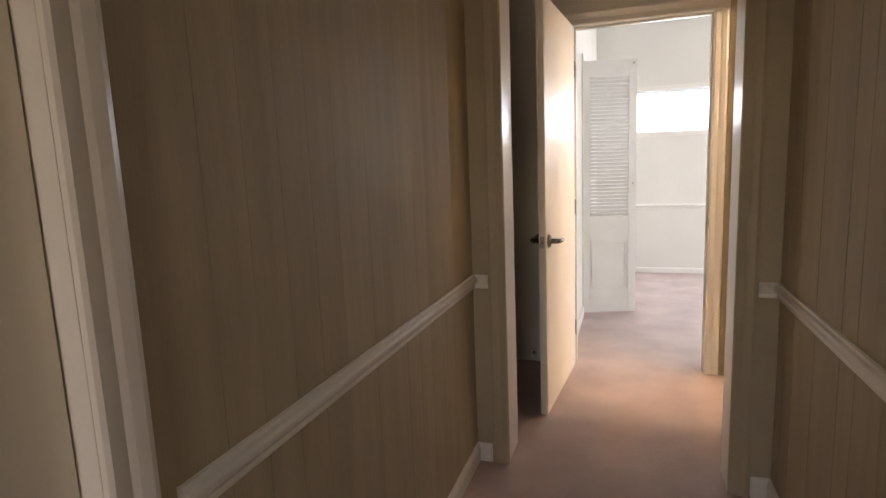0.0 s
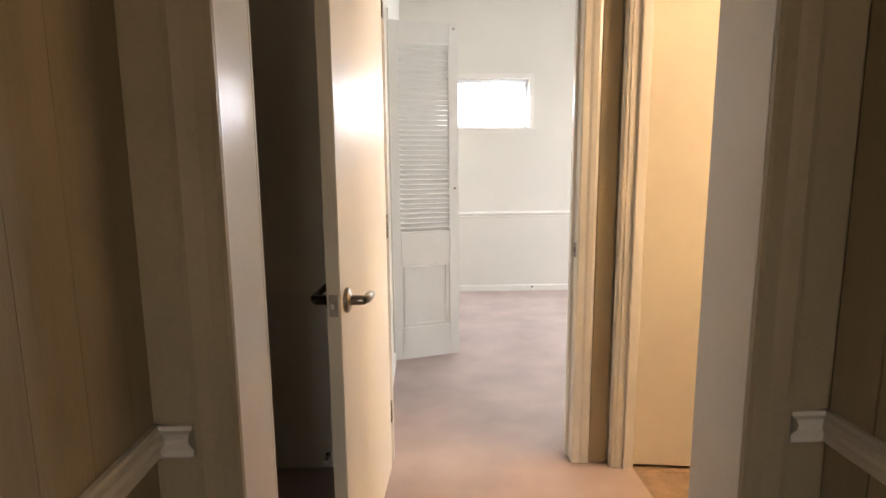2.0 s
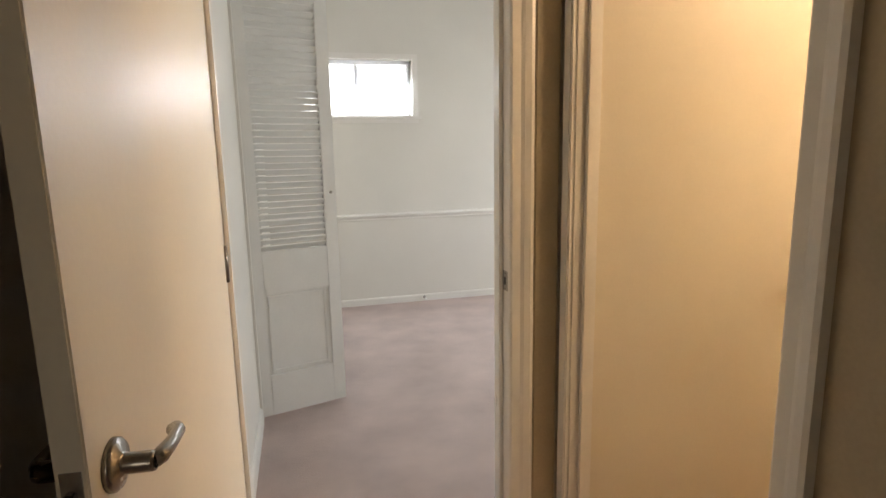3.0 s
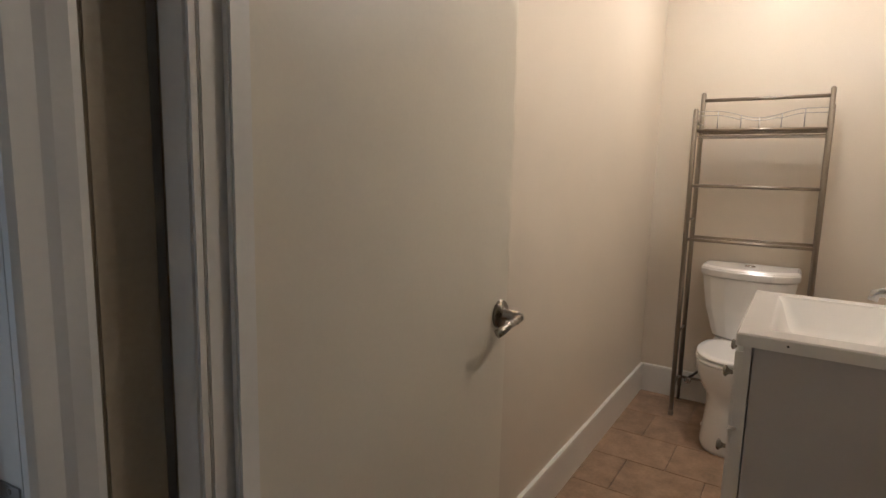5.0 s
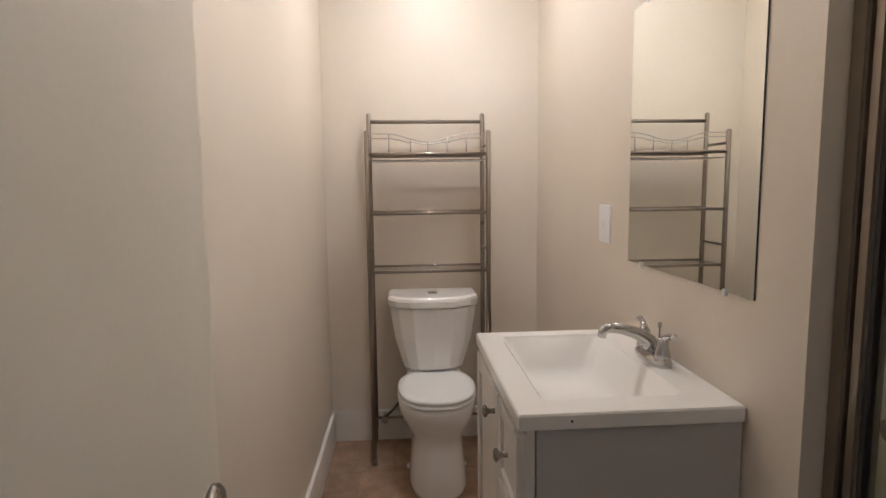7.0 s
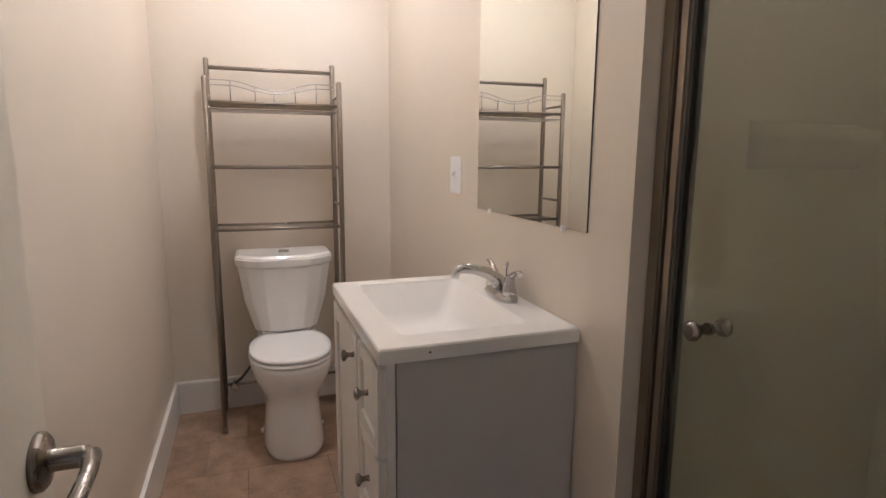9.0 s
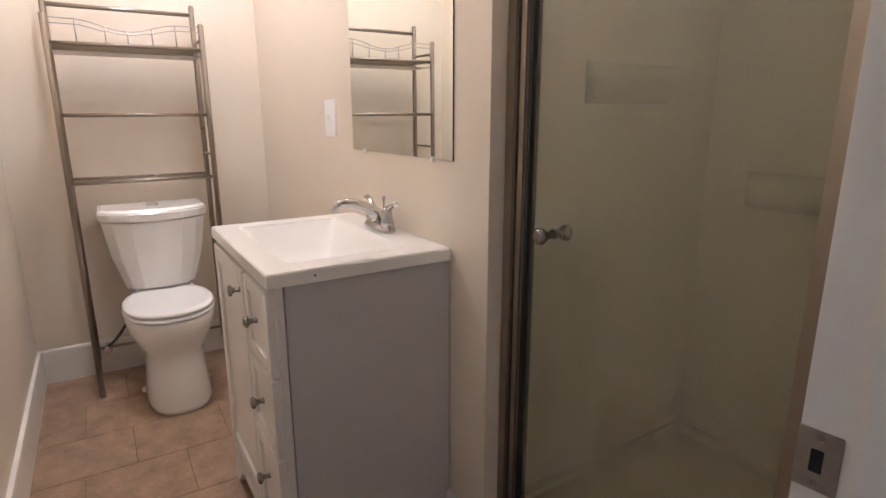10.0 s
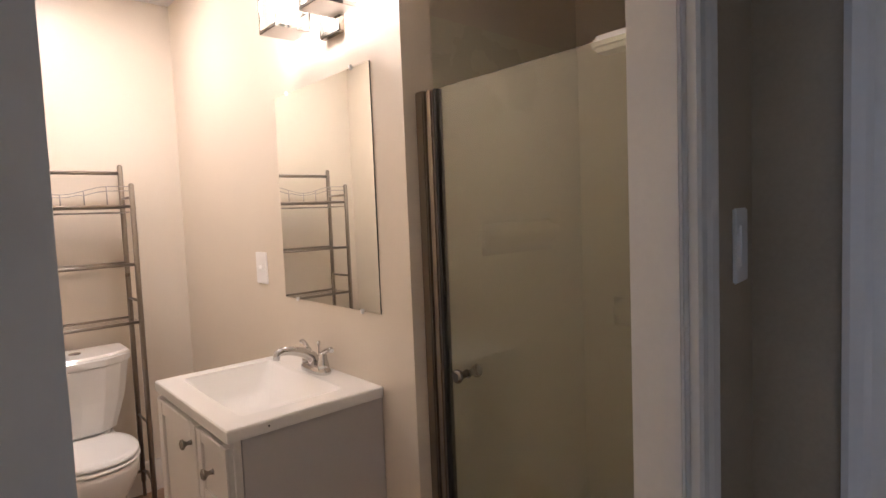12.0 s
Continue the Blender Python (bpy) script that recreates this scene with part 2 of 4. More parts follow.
# ---- passage walls ----
NL0, NL1 = -0.86, 0.012          # a side doorway in the passage, near its start
wall_w = structure("wall_passage_west", boxes((HL - 0.12, HL - 0.012, -2.6, NL0 - 0.02, 0, 2.44), (HL - 0.12, HL - 0.012, NL1 + 0.02, CY0, 0, 2.44), (HL - 0.12, HL - 0.012, NL0 - 0.02, NL1 + 0.02, DOOR_H + 0.02, 2.44)), M_HALLWALL, "tan panelled passage wall", "wall")
wall_e = structure("wall_passage_east", boxes((HR + 0.012, HR + 0.12, -2.6, CY0, 0, 2.44)), M_HALLWALL, "tan panelled passage wall", "wall")
# end wall out of view; its opening is added for the fill lamp
structure("wall_passage_south", boxes((HL - 0.12, -0.30, -2.72, -2.6, 0, 2.44), (0.46, HR + 0.12, -2.72, -2.6, 0, 2.44), (-0.30, 0.46, -2.72, -2.6, 0, 0.78), (-0.30, 0.46, -2.72, -2.6, 1.92, 2.44)), M_HALLWALL, "unseen tan wall closing the passage, with an opening added for light", "wall")
structure("wall_cross", boxes((-1.6, OL - 0.02, CY0, CY1, 0, 2.44), (OR + 0.02, VXS, CY0, CY1, 0, 2.44), (OL - 0.02, OR + 0.02, CY0, CY1, 2.07, 2.44)), M_HALLWALL, "tan cross wall with a cased opening", "wall")
structure("wall_closet", boxes((-1.12, -1.0, CY1, BY0, 0, 2.44)), M_UNLIT, "brown wall of an unlit side space, shade put in its colour", "wall")
structure("wall_bedroom_south", boxes((-1.4, BL - 0.02, BY0, BY1, 0, 2.84), (BR + 0.02, BX, BY0, BY1, 0, 2.84), (BL - 0.02, BR + 0.02, BY0, BY1, DOOR_H + 0.02, 2.84), (BX, 3.4, NY, NY + 0.12, 0, 2.84)), M_BED, "cream painted wall with the bedroom doorway", "wall")
structure("wall_bathroom_west", boxes((VXS, BXS, MY - 0.11, DY0 - 0.02, 0, 2.6), (VXS, VXS + 0.1, CY0, MY - 0.11, 0, 2.6), (VX, BX, DY1 + 0.02, BY0, 0, 2.6), (VX, BX, DY0 - 0.02, DY1 + 0.02, DOOR_H + 0.02, 2.6)), M_HALLWALL, "cream wall with the bathroom doorway", "wall")
structure("wall_mirror", boxes((SX1, FX, MY - 0.11, MY, 0, CEIL), (SHX, SX1, MY - 0.11, MY, 2.2, CEIL), (SHX - 0.11, SHX, MY - 0.11, MY, 0, CEIL)), M_BATH, "cream bathroom wall behind the vanity", "wall")
structure("wall_bathroom_north", boxes((BX, FX, NY - 0.004, NY + 0.09, 0, CEIL)), M_BATH, "cream bathroom wall behind the open door", "wall")
structure("wall_bathroom_east", boxes((FX, FX + 0.12, MY - 0.11, NY, 0, CEIL)), M_BATH, "cream bathroom wall behind the toilet", "wall")
structure("wall_shower", boxes((0.97, 1.035, 0.9, MY - 0.11, 0, CEIL), (1.035, 1.9, 0.9, 1.0, 0, CEIL), (1.82, 1.9, 1.0, MY - 0.11, 0, CEIL)), M_BATH, "cream wall above the shower surround", "wall")

# ---- bedroom walls and windows ----
WY = 6.10


def window_wall():
    wins = [(0.065, 0.945), (2.13, 3.01)]
    z0, z1 = 1.545, 1.99
    bm = boxes((-1.4, wins[0][0], WY, WY + 0.14, 0, 2.84), (wins[0][1], wins[1][0], WY, WY + 0.14, 0, 2.84), (wins[1][1], 3.4, WY, WY + 0.14, 0, 2.84))
    for a, b in wins:
        box(bm, a, b, WY, WY + 0.14, 0, z0)
        box(bm, a, b, WY, WY + 0.14, z1, 2.84)
    structure("wall_bedroom_north", bm, M_BED, "pale bedroom wall with small high windows", "wall")
    for i, (a, b) in enumerate(wins):
        w = thing("window_%d" % (i + 1), (a + b) / 2, WY, z0, "small high white window with bright daylight", "window", "bedroom windows", "structure")
        f = bmesh.new()
        c = 0.045
        for bx in ((a - c, a, z0 - c, z1 + c), (b, b + c, z0 - c, z1 + c), (a, b, z1, z1 + c), (a, b, z0 - c, z0)):
            box(f, bx[0], bx[1], WY - 0.016, WY, bx[2], bx[3], 0.003)
        part("window_casing", f, M_TRIM, w)
        part("window_sill", boxes((a - 0.07, b + 0.07, WY - 0.045, WY + 0.01, z0 - 0.012, z0 + 0.008), bevel=0.004), M_TRIM, w)
        s = bmesh.new()
        for bx in ((a, a + 0.03, z0, z1), (b - 0.03, b, z0, z1), (a, b, z1 - 0.03, z1), (a, b, z0, z0 + 0.03), ((a + b) / 2 - 0.015, (a + b) / 2 + 0.015, z0, z1)):
            box(s, bx[0], bx[1], WY + 0.075, WY + 0.11, bx[2], bx[3], 0.003)
        part("window_frame", s, M_VINYL, w)
        pn = part("pane", boxes((a + 0.03, b - 0.03, WY + 0.09, WY + 0.094, z0 + 0.03, z1 - 0.03)), M_GLASS, w)
        pn.visible_shadow = False
        bl = thing("window_blind", (a + b) / 2, WY + 0.05, z1, "raised white mini blind in a small window", "blind", "bedroom blinds")
        part("head_rail", boxes((a + 0.01, b - 0.01, WY + 0.035, WY + 0.062, z1 - 0.03, z1 - 0.002), bevel=0.003), M_BLIND, bl)
        part("bottom_rail", boxes((a + 0.012, b - 0.012, WY + 0.038, WY + 0.060, z0 + 0.036, z0 + 0.048), bevel=0.003), M_BLIND, bl)
        sl = mesh_of("slat", boxes((a + 0.014, b - 0.014, -0.010, 0.010, -0.0005, 0.0005)), M_BLIND)
        for k in range(17):
            piece("slat", sl, bl, pose(0, WY + 0.049, z0 + 0.062 + k * 0.0195, 8, 0, 0))
    structure("backdrop", boxes((-3, 6, 9.0, 9.02, -1, 6)), M_SKYCARD, "bright overcast daylight outside the window", "sky")


window_wall()
CL0, CL1 = 4.21, 5.05            # closet opening behind the louvred door
CLX = -0.235
structure("wall_bedroom_west", boxes((CLX - 0.12, CLX, BY1, CL0, 0, 2.72), (CLX - 0.12, CLX, CL1, WY, 0, 2.72), (CLX - 0.12, CLX, CL0, CL1, 2.06, 2.72), (-1.4, -1.3, BY1, WY, 0, 2.72)), M_BED, "pale bedroom wall with a closet opening", "wall")
# east wall out of view; its gap is added beside the bedroom fill lamp
structure("wall_bedroom_east", boxes((3.4, 3.52, BY1, 4.0, 0, 2.84), (3.4, 3.52, 5.2, WY + 0.14, 0, 2.84), (3.4, 3.52, 4.0, 5.2, 0, 0.9), (3.4, 3.52, 4.0, 5.2, 2.1, 2.84)), M_BED, "unseen pale bedroom wall with an opening added for light", "wall")

# ---- mouldings ----
RAIL = [(0, -0.0279), (0.009, -0.0279), (0.013, -0.023), (0.011, -0.0131), (0.016, -0.0066), (0.026, 0.0033), (0.028, 0.0131), (0.022, 0.0197), (0.012, 0.0213), (0.01, 0.0279), (0, 0.0279)]
BASE = [(0, 0), (0.014, 0), (0.014, 0.062), (0.011, 0.072), (0.006, 0.08), (0.0, 0.082)]
TALL = [(0, 0), (0.015, 0), (0.015, 0.150), (0.013, 0.158), (0.0, 0.160)]


def run(name, prof, p, yaw, length, z, label, category, material=None):
    bm = profile_run(bmesh.new(), prof, pose(p[0], p[1], z, 0, 0, yaw), length)
    return structure(name, bm, material or M_TRIM, label, category)


rail_label = "cream moulded chair rail on tan panelling"
run("chair_rail_west", RAIL, (HL, CY0), -90, CY0 - NL1 - 0.11, 0.795, rail_label, "chair rail")
run("chair_rail_west_rear", RAIL, (HL, NL0 - 0.11), -90, 1.6, 0.795, rail_label, "chair rail")
run("chair_rail_east", RAIL, (HR, -2.6), 90, CY0 + 2.6, 0.795, rail_label, "chair rail")
run("chair_rail_cross_west", RAIL, (OL - 0.075, CY0), 180, OL - 0.075 - HL, 0.795, rail_label, "chair rail")
run("chair_rail_cross_east", RAIL, (HR, CY0), 180, HR - OR - 0.075, 0.795, rail_label, "chair rail")
run("chair_rail_bedroom", RAIL, (3.4, WY), 180, 3.4 - CLX, 0.745, "white moulded chair rail on a pale wall", "chair rail")
run("baseboard_west", BASE, (HL, CY0), -90, CY0 - NL1 - 0.11, 0, "white painted baseboard above carpet", "baseboard")
run("baseboard_east", BASE, (HR, -2.6), 90, CY0 + 2.6, 0, "white painted baseboard above carpet", "baseboard")
run("baseboard_cross_west", BASE, (OL - 0.075, CY0), 180, OL - 0.075 - HL, 0, "white painted baseboard above carpet", "baseboard")
run("baseboard_cross_east", BASE, (HR, CY0), 180, HR - OR - 0.075, 0, "white painted baseboard above carpet", "baseboard")
run("baseboard_bedroom_north", [(0, 0), (0.014, 0), (0.014, 0.046), (0.009, 0.056), (0, 0.058)], (3.4, WY), 180, 3.4 - CLX, 0.0, "white painted bedroom baseboard", "baseboard")
run("baseboard_bedroom_west", BASE, (CLX, CL0 - 0.06), -90, CL0 - 0.06 - BY1, 0, "white painted bedroom baseboard", "baseboard")
run("baseboard_bath_north", TALL, (FX, NY - 0.004), 180, FX - BX - 0.02, 0, "tall white bathroom baseboard", "baseboard")
run("baseboard_bath_east", TALL, (FX, MY), 90, NY - MY - 0.02, 0, "tall white bathroom baseboard", "baseboard")
run("baseboard_mirror_wall", TALL, (SX1, MY), 0, 1.845 - SX1, 0, "tall white bathroom baseboard beside the shower", "baseboard")
run("baseboard_closet", BASE, (-1.0, CY1), 90, BY0 - CY1, 0, "baseboard of an unlit side space, shade put in its colour", "baseboard", M_UNLIT)
run("baseboard_vestibule", BASE, (VXS, CY1), 90, DY0 - 0.10 - CY1, 0, "white painted baseboard above carpet", "baseboard")

CASE = [(0, 0), (0.010, 0), (0.014, 0.006), (0.013, 0.030), (0.017, 0.040), (0.020, 0.058), (0.017, 0.068), (0, 0.070)]


def casing(name, p, yaw, width, height, label, material=None):
    """Casing round a doorway on one wall face: p at the foot of its first side, width along yaw, proud to the local +y."""
    bm = bmesh.new()
    m = pose(p[0], p[1], 0, 0, 0, yaw)
    up = Matrix(((0, 0, -1, 0), (0, 1, 0, 0), (1, 0, 0, 0), (0, 0, 0, 1)))
    profile_run(bm, CASE, m @ up, height)
    dn = Matrix(((0, 0, 1, width), (0, 1, 0, 0), (1, 0, 0, 0), (0, 0, 0, 1)))
    profile_run(bm, CASE, m @ dn, height)
    top = Matrix(((1, 0, 0, -0.07), (0, 1, 0, 0), (0, 0, 1, height), (0, 0, 0, 1)))
    profile_run(bm, CASE, m @ top, width + 0.14)
    return structure(name, bm, material or M_TRIM, label, "door casing")


def jambs(name, x0, x1, y0, y1, across, h, stop, label, deep=None, shallow=None):
    """Two jambs and a head that line an opening, with a stop bead; across: the axis that the opening spans."""
    bm = bmesh.new()
    t = 0.02
    if across == "x":
        box(bm, x0 - t, x0, y0, y1, 0, h + t, 0.002)
        box(bm, x1, x1 + t, y0, y1, 0, h + t, 0.002)
        box(bm, x0, x1, y0, y1, h, h + t, 0.002)
        if stop:
            box(bm, x0, x0 + 0.012, stop[0], stop[1], 0, h, 0.003)
            box(bm, x1 - 0.012, x1, stop[0], stop[1], 0, h, 0.003)
            box(bm, x0 + 0.012, x1 - 0.012, stop[0], stop[1], h - 0.012, h, 0.003)
    else:
        box(bm, shallow or x0, deep or x1, y0 - t, y0, 0, h + t, 0.002)
        box(bm, x0, x1, y1, y1 + t, 0, h + t, 0.002)
        box(bm, x0, x1, y0, y1, h, h + t, 0.002)
        if stop:
            box(bm, (shallow or stop[0]) + 0.006 * bool(shallow), (shallow or stop[0]) + 0.006 * bool(shallow) + 0.030, y0, y0 + 0.012, 0, h, 0.003)
            box(bm, stop[0], stop[1], y1 - 0.012, y1, 0, h, 0.003)
            box(bm, stop[0], stop[1], y0 + 0.012, y1 - 0.012, h - 0.012, h, 0.003)
    return structure(name, bm, M_TRIM, label, "door frame")


jambs("trim_cased_opening", OL, OR, CY0, CY1, "x", 2.05, None, "white lined opening between passage and lobby")
casing("trim_casing_passage", (OR, CY0), 180, OR - OL, 2.05, "tan painted casing round an open doorway", M_HALLWALL)
casing("trim_casing_lobby", (OL, CY1), 0, OR - OL + 0.035, 2.05, "white moulded casing round an open doorway")
jambs("trim_bedroom_frame", BL, BR, BY0, BY1, "x", DOOR_H, (BY0 + 0.04, BY0 + 0.075), "white bedroom door frame with a stop")
casing("trim_casing_bedroom", (BR, BY0), 180, BR - BL, DOOR_H, "white moulded bedroom door casing")
jambs("trim_bathroom_frame", VX, BX, DY0, DY1, "y", DOOR_H, (VX + 0.030, VX + 0.062), "white bathroom door frame with a stop", BXS, VXS)
bm = profile_run(bmesh.new(), CASE, pose(VXS, DY0, 0, 0, 0, 90) @ Matrix(((0, 0, -1, 0), (0, 1, 0, 0), (1, 0, 0, 0), (0, 0, 0, 1))), DOOR_H)
structure("trim_casing_bathroom", bm, M_TRIM, "white moulded bathroom door casing", "door casing")
structure("trim_corner_board", boxes((BR + 0.073, VX - 0.018, BY0 - 0.012, BY0, 0, DOOR_H + 0.07), bevel=0.003), M_HALLWALL, "tan filler board between two door casings", "trim")
structure("trim_casing_bathroom_hinge_side", boxes((VX - 0.016, VX, DY1, BY0 - 0.021, 0, DOOR_H + 0.07), bevel=0.004), M_TRIM, "narrow white casing strip in the corner", "door casing")
jambs("trim_passage_door_frame", HL - 0.12, HL, NL0, NL1, "y", DOOR_H, (HL - 0.07, HL - 0.04), "white door frame in the passage")
casing("trim_casing_passage_door", (HL, NL1), -90, NL1 - NL0, DOOR_H, "white moulded casing on tan panelling")


# ---- doors ----
def lever_set(door, m, mirror=1, metal=None, grip=None):
    """A lever handle on a round rose, at m: z away from the door face, x along the lever."""
    metal = metal or M_NICKEL
    bm = lathe(bmesh.new(), [(0.033, 0), (0.033, 0.006), (0.029, 0.010), (0.016, 0.013), (0.013, 0.016), (0.013, 0.045), (0.0115, 0.05)], m)
    h = part("door_handle", bm, metal, door, "satin nickel lever handle")
    line = grip or ((0, 0, 0.045), (0.012 * mirror, 0, 0.052), (0.05 * mirror, 0.002, 0.054), (0.085 * mirror, 0.004, 0.052), (0.104 * mirror, 0.010, 0.044), (0.112 * mirror, 0.016, 0.036))
    bm = tube(bmesh.new(), [m @ Vector(p) for p in line], [0.011, 0.011, 0.009, 0.009, 0.010, 0.010], 12)
    part("lever", bm, metal, h)
    return h


def hinge(door, x, y, z):
    bm = tube(bmesh.new(), [(x, y, z - 0.045), (x, y, z + 0.045)], 0.006, 10)
    return part("hinge", bm, M_NICKEL, door, "small nickel hinge")


def slab_door(name, m, width, label, group=""):
    """A flush door: m at its hinge foot, width along local x, thickness to local -y."""
    p = m.translation
    d = thing(name, p.x, p.y, 0, label, "door", group, "structure")
    bm = box(bmesh.new(), 0, width, -0.035, 0, 0.012, 2.035, 0.0025, m)
    part("leaf", bm, M_DOOR, d)
    return d


# bedroom door, open into the lobby
a = math.degrees(math.atan2(2.156 - 2.955, -0.245 + 0.178))
mb = pose(-0.178, 2.955, 0, 0, 0, a)
door_bed = slab_door("door_1", mb, 0.76, "open white flush bedroom door with lever handle")
lever_set(door_bed, mb @ pose(0.70, 0, 0.89, -90, 0, 0), -1)
lever_set(door_bed, mb @ pose(0.70, -0.035, 0.89, 90, 0, 0), -1)
part("latch_plate", box(bmesh.new(), 0.7595, 0.7615, -0.029, -0.006, 0.862, 0.918, 0.0, mb), M_STEEL, door_bed, "steel latch plate in the door edge")
part("latch_bolt", box(bmesh.new(), 0.7605, 0.772, -0.023, -0.012, 0.883, 0.897, 0.002, mb), M_CHROME, door_bed)
for z in (0.25, 1.0, 1.8):
    hinge(door_bed, -0.178, 2.966, z)

# bathroom door, open against the wall
mo = pose(BX + 0.004, 2.936, 0, 0, 0, -0.2)
door_bath = slab_door("door_2", mo @ pose(0, 0.035, 0), 0.730, "open white flush bathroom door with lever handle")
lever_set(door_bath, mo @ pose(0.690, 0, 0.905, 90, 0, 0), 1, None, ((0, 0, 0.040), (-0.004, 0, 0.054), (-0.035, -0.002, 0.058), (-0.070, -0.005, 0.058), (-0.096, -0.012, 0.055), (-0.104, -0.016, 0.050)))
part("latch_plate", box(bmesh.new(), 0.7295, 0.7315, 0.006, 0.029, 0.862, 0.918, 0.0, mo), M_STEEL, door_bath, "steel latch plate in the door edge")
for z in (0.25, 1.8):
    hinge(door_bath, BX - 0.002, 2.931, z)

# passage side door, closed in its frame
ms = pose(HL - 0.072, NL0 + 0.003, 0, 0, 0, 90)
door_side = slab_door("door_3", ms, NL1 - NL0 - 0.006, "closed white flush door in the passage")


def strike(name, m, label):
    """A strike plate: m with z out of the jamb and y up."""
    s = thing(name, *m.translation, label, "strike plate")
    bm = box(bmesh.new(), -0.017, 0.018, -0.029, 0.029, -0.0004, 0.0018, 0.0008, m)
    part("plate", bm, M_STEEL, s)
    part("latch_hole", box(bmesh.new(), -0.004, 0.006, -0.011, 0.011, 0.0004, 0.0024, 0.0, m), M_HOLE, s, "dark latch hole")
    for y in (-0.022, 0.022):
        part("screw", lathe(bmesh.new(), [(0.0035, 0.0012), (0.003, 0.0024)], m @ pose(0, y, 0), 10), M_NICKEL, s)
    return s


def basis(o, x, y, z):
    return Matrix(((x[0], y[0], z[0], o[0]), (x[1], y[1], z[1], o[1]), (x[2], y[2], z[2], o[2]), (0, 0, 0, 1)))


strike("strike_plate", basis((BR, BY0 + 0.022, 0.892), (0, 1, 0), (0, 0, 1), (-1, 0, 0)), "small steel strike plate on the bedroom jamb")
strike("strike_plate", basis((BXS - 0.018, DY0, 0.895), (1, 0, 0), (0, 0, 1), (0, 1, 0)), "steel strike plate on the bathroom jamb")


# ---- louvred closet door ----
def louvre_door():
    w, h = 0.434, 2.025
    m = pose(-0.245, 4.199, 0.02, 0, 0, math.degrees(math.atan2(4.323 - 4.199, 0.171 + 0.245)))
    d = thing("louvered_door", -0.245, 4.199, 0.0, "open white louvered closet door with lower panel", "door")
    st, t = 0.062, 0.03
    for a, b in ((0, st), (w - st, w)):
        part("stile", box(bmesh.new(), a, b, -t, 0, 0, h, 0.003, m), M_LOUVER, d)
    rails = ((0, 0.20), (0.60, 0.80), (h - 0.12, h))
    for z0, z1 in rails:
        part("rail", box(bmesh.new(), st, w - st, -t, 0, z0, z1, 0.002, m), M_LOUVER, d)
    part("panel", box(bmesh.new(), st, w - st, -0.020, -0.010, 0.20, 0.60, 0.0, m), M_LOUVER, d)
    bead = bmesh.new()
    for bx in ((st + 0.012, st + 0.026, 0.212, 0.588), (w - st - 0.026, w - st - 0.012, 0.212, 0.588), (st + 0.026, w - st - 0.026, 0.212, 0.226), (st + 0.026, w - st - 0.026, 0.574, 0.588)):
        box(bead, bx[0], bx[1], -0.012, -0.002, bx[2], bx[3], 0.003, m)
        box(bead, bx[0], bx[1], -0.028, -0.018, bx[2], bx[3], 0.003, m)
    part("panel_bead", bead, M_LOUVER, d)
    n = 38
    z0, z1 = 0.80, h - 0.12
    sl = mesh_of("slat", box(bmesh.new(), st, w - st, -0.018, 0.018, -0.0028, 0.0028, 0.001), M_LOUVER)
    for k in range(n):
        z = z0 + (k + 0.5) * (z1 - z0) / n
        piece("slat", sl, d, m @ pose(0, -t / 2, z, -40, 0, 0))
    part("knob", lathe(bmesh.new(), [(0.004, 0), (0.004, 0.008), (0.007, 0.012), (0.005, 0.018)], m @ pose(w - 0.03, -t, 1.06, 90, 0, 0), 12), M_NICKEL, d, "tiny metal knob")
    part("pivot", lathe(bmesh.new(), [(0.008, 0), (0.008, 0.004)], m @ pose(w - 0.03, -t, h - 0.03, 90, 0, 0), 10), M_STEEL, d)
    for z in (0.28, 1.82):
        bm = box(bmesh.new(), -0.014, 0.0, -0.030, -0.004, z - 0.04, z + 0.04, 0.002, m)
        part("hinge", bm, M_STEEL, d, "grey metal hinge")


louvre_door()
bmj = boxes((CLX - 0.12, CLX + 0.012, CL0 - 0.06, CL0, 0, 2.10), (CLX - 0.12, CLX + 0.012, CL1, CL1 + 0.06, 0, 2.10), (CLX - 0.12, CLX + 0.012, CL0, CL1, 2.06, 2.10), bevel=0.003)
structure("trim_closet_frame", bmj, M_TRIM, "white frame round the closet opening", "door frame")


# ---- small door stops ----
def door_stop(m, label):
    s = thing("door_stop", *m.translation, label, "door stop", "spring door stops")
    part("base", lathe(bmesh.new(), [(0.011, 0), (0.011, 0.004), (0.006, 0.008)], m, 14), M_NICKEL, s)
    pts = [m @ Vector((0.0055 * math.cos(k * 0.9), 0.0055 * math.sin(k * 0.9), 0.008 + k * 0.0006)) for k in range(84)]
    part("spring", tube(bmesh.new(), pts, 0.0012, 5), M_CHROME, s)
    part("tip", lathe(bmesh.new(), [(0.007, 0.056), (0.008, 0.062), (0.008, 0.070), (0.006, 0.073)], m, 14), M_PLASTIC, s, "white rubber tip")


door_stop(pose(1.0, WY - 0.014, 0.035, 90, 0, 0), "small metal spring door stop on a baseboard")
door_stop(pose(-0.44, BY0, 0.06, 90, 0, 0), "small metal spring door stop in the dark side space")


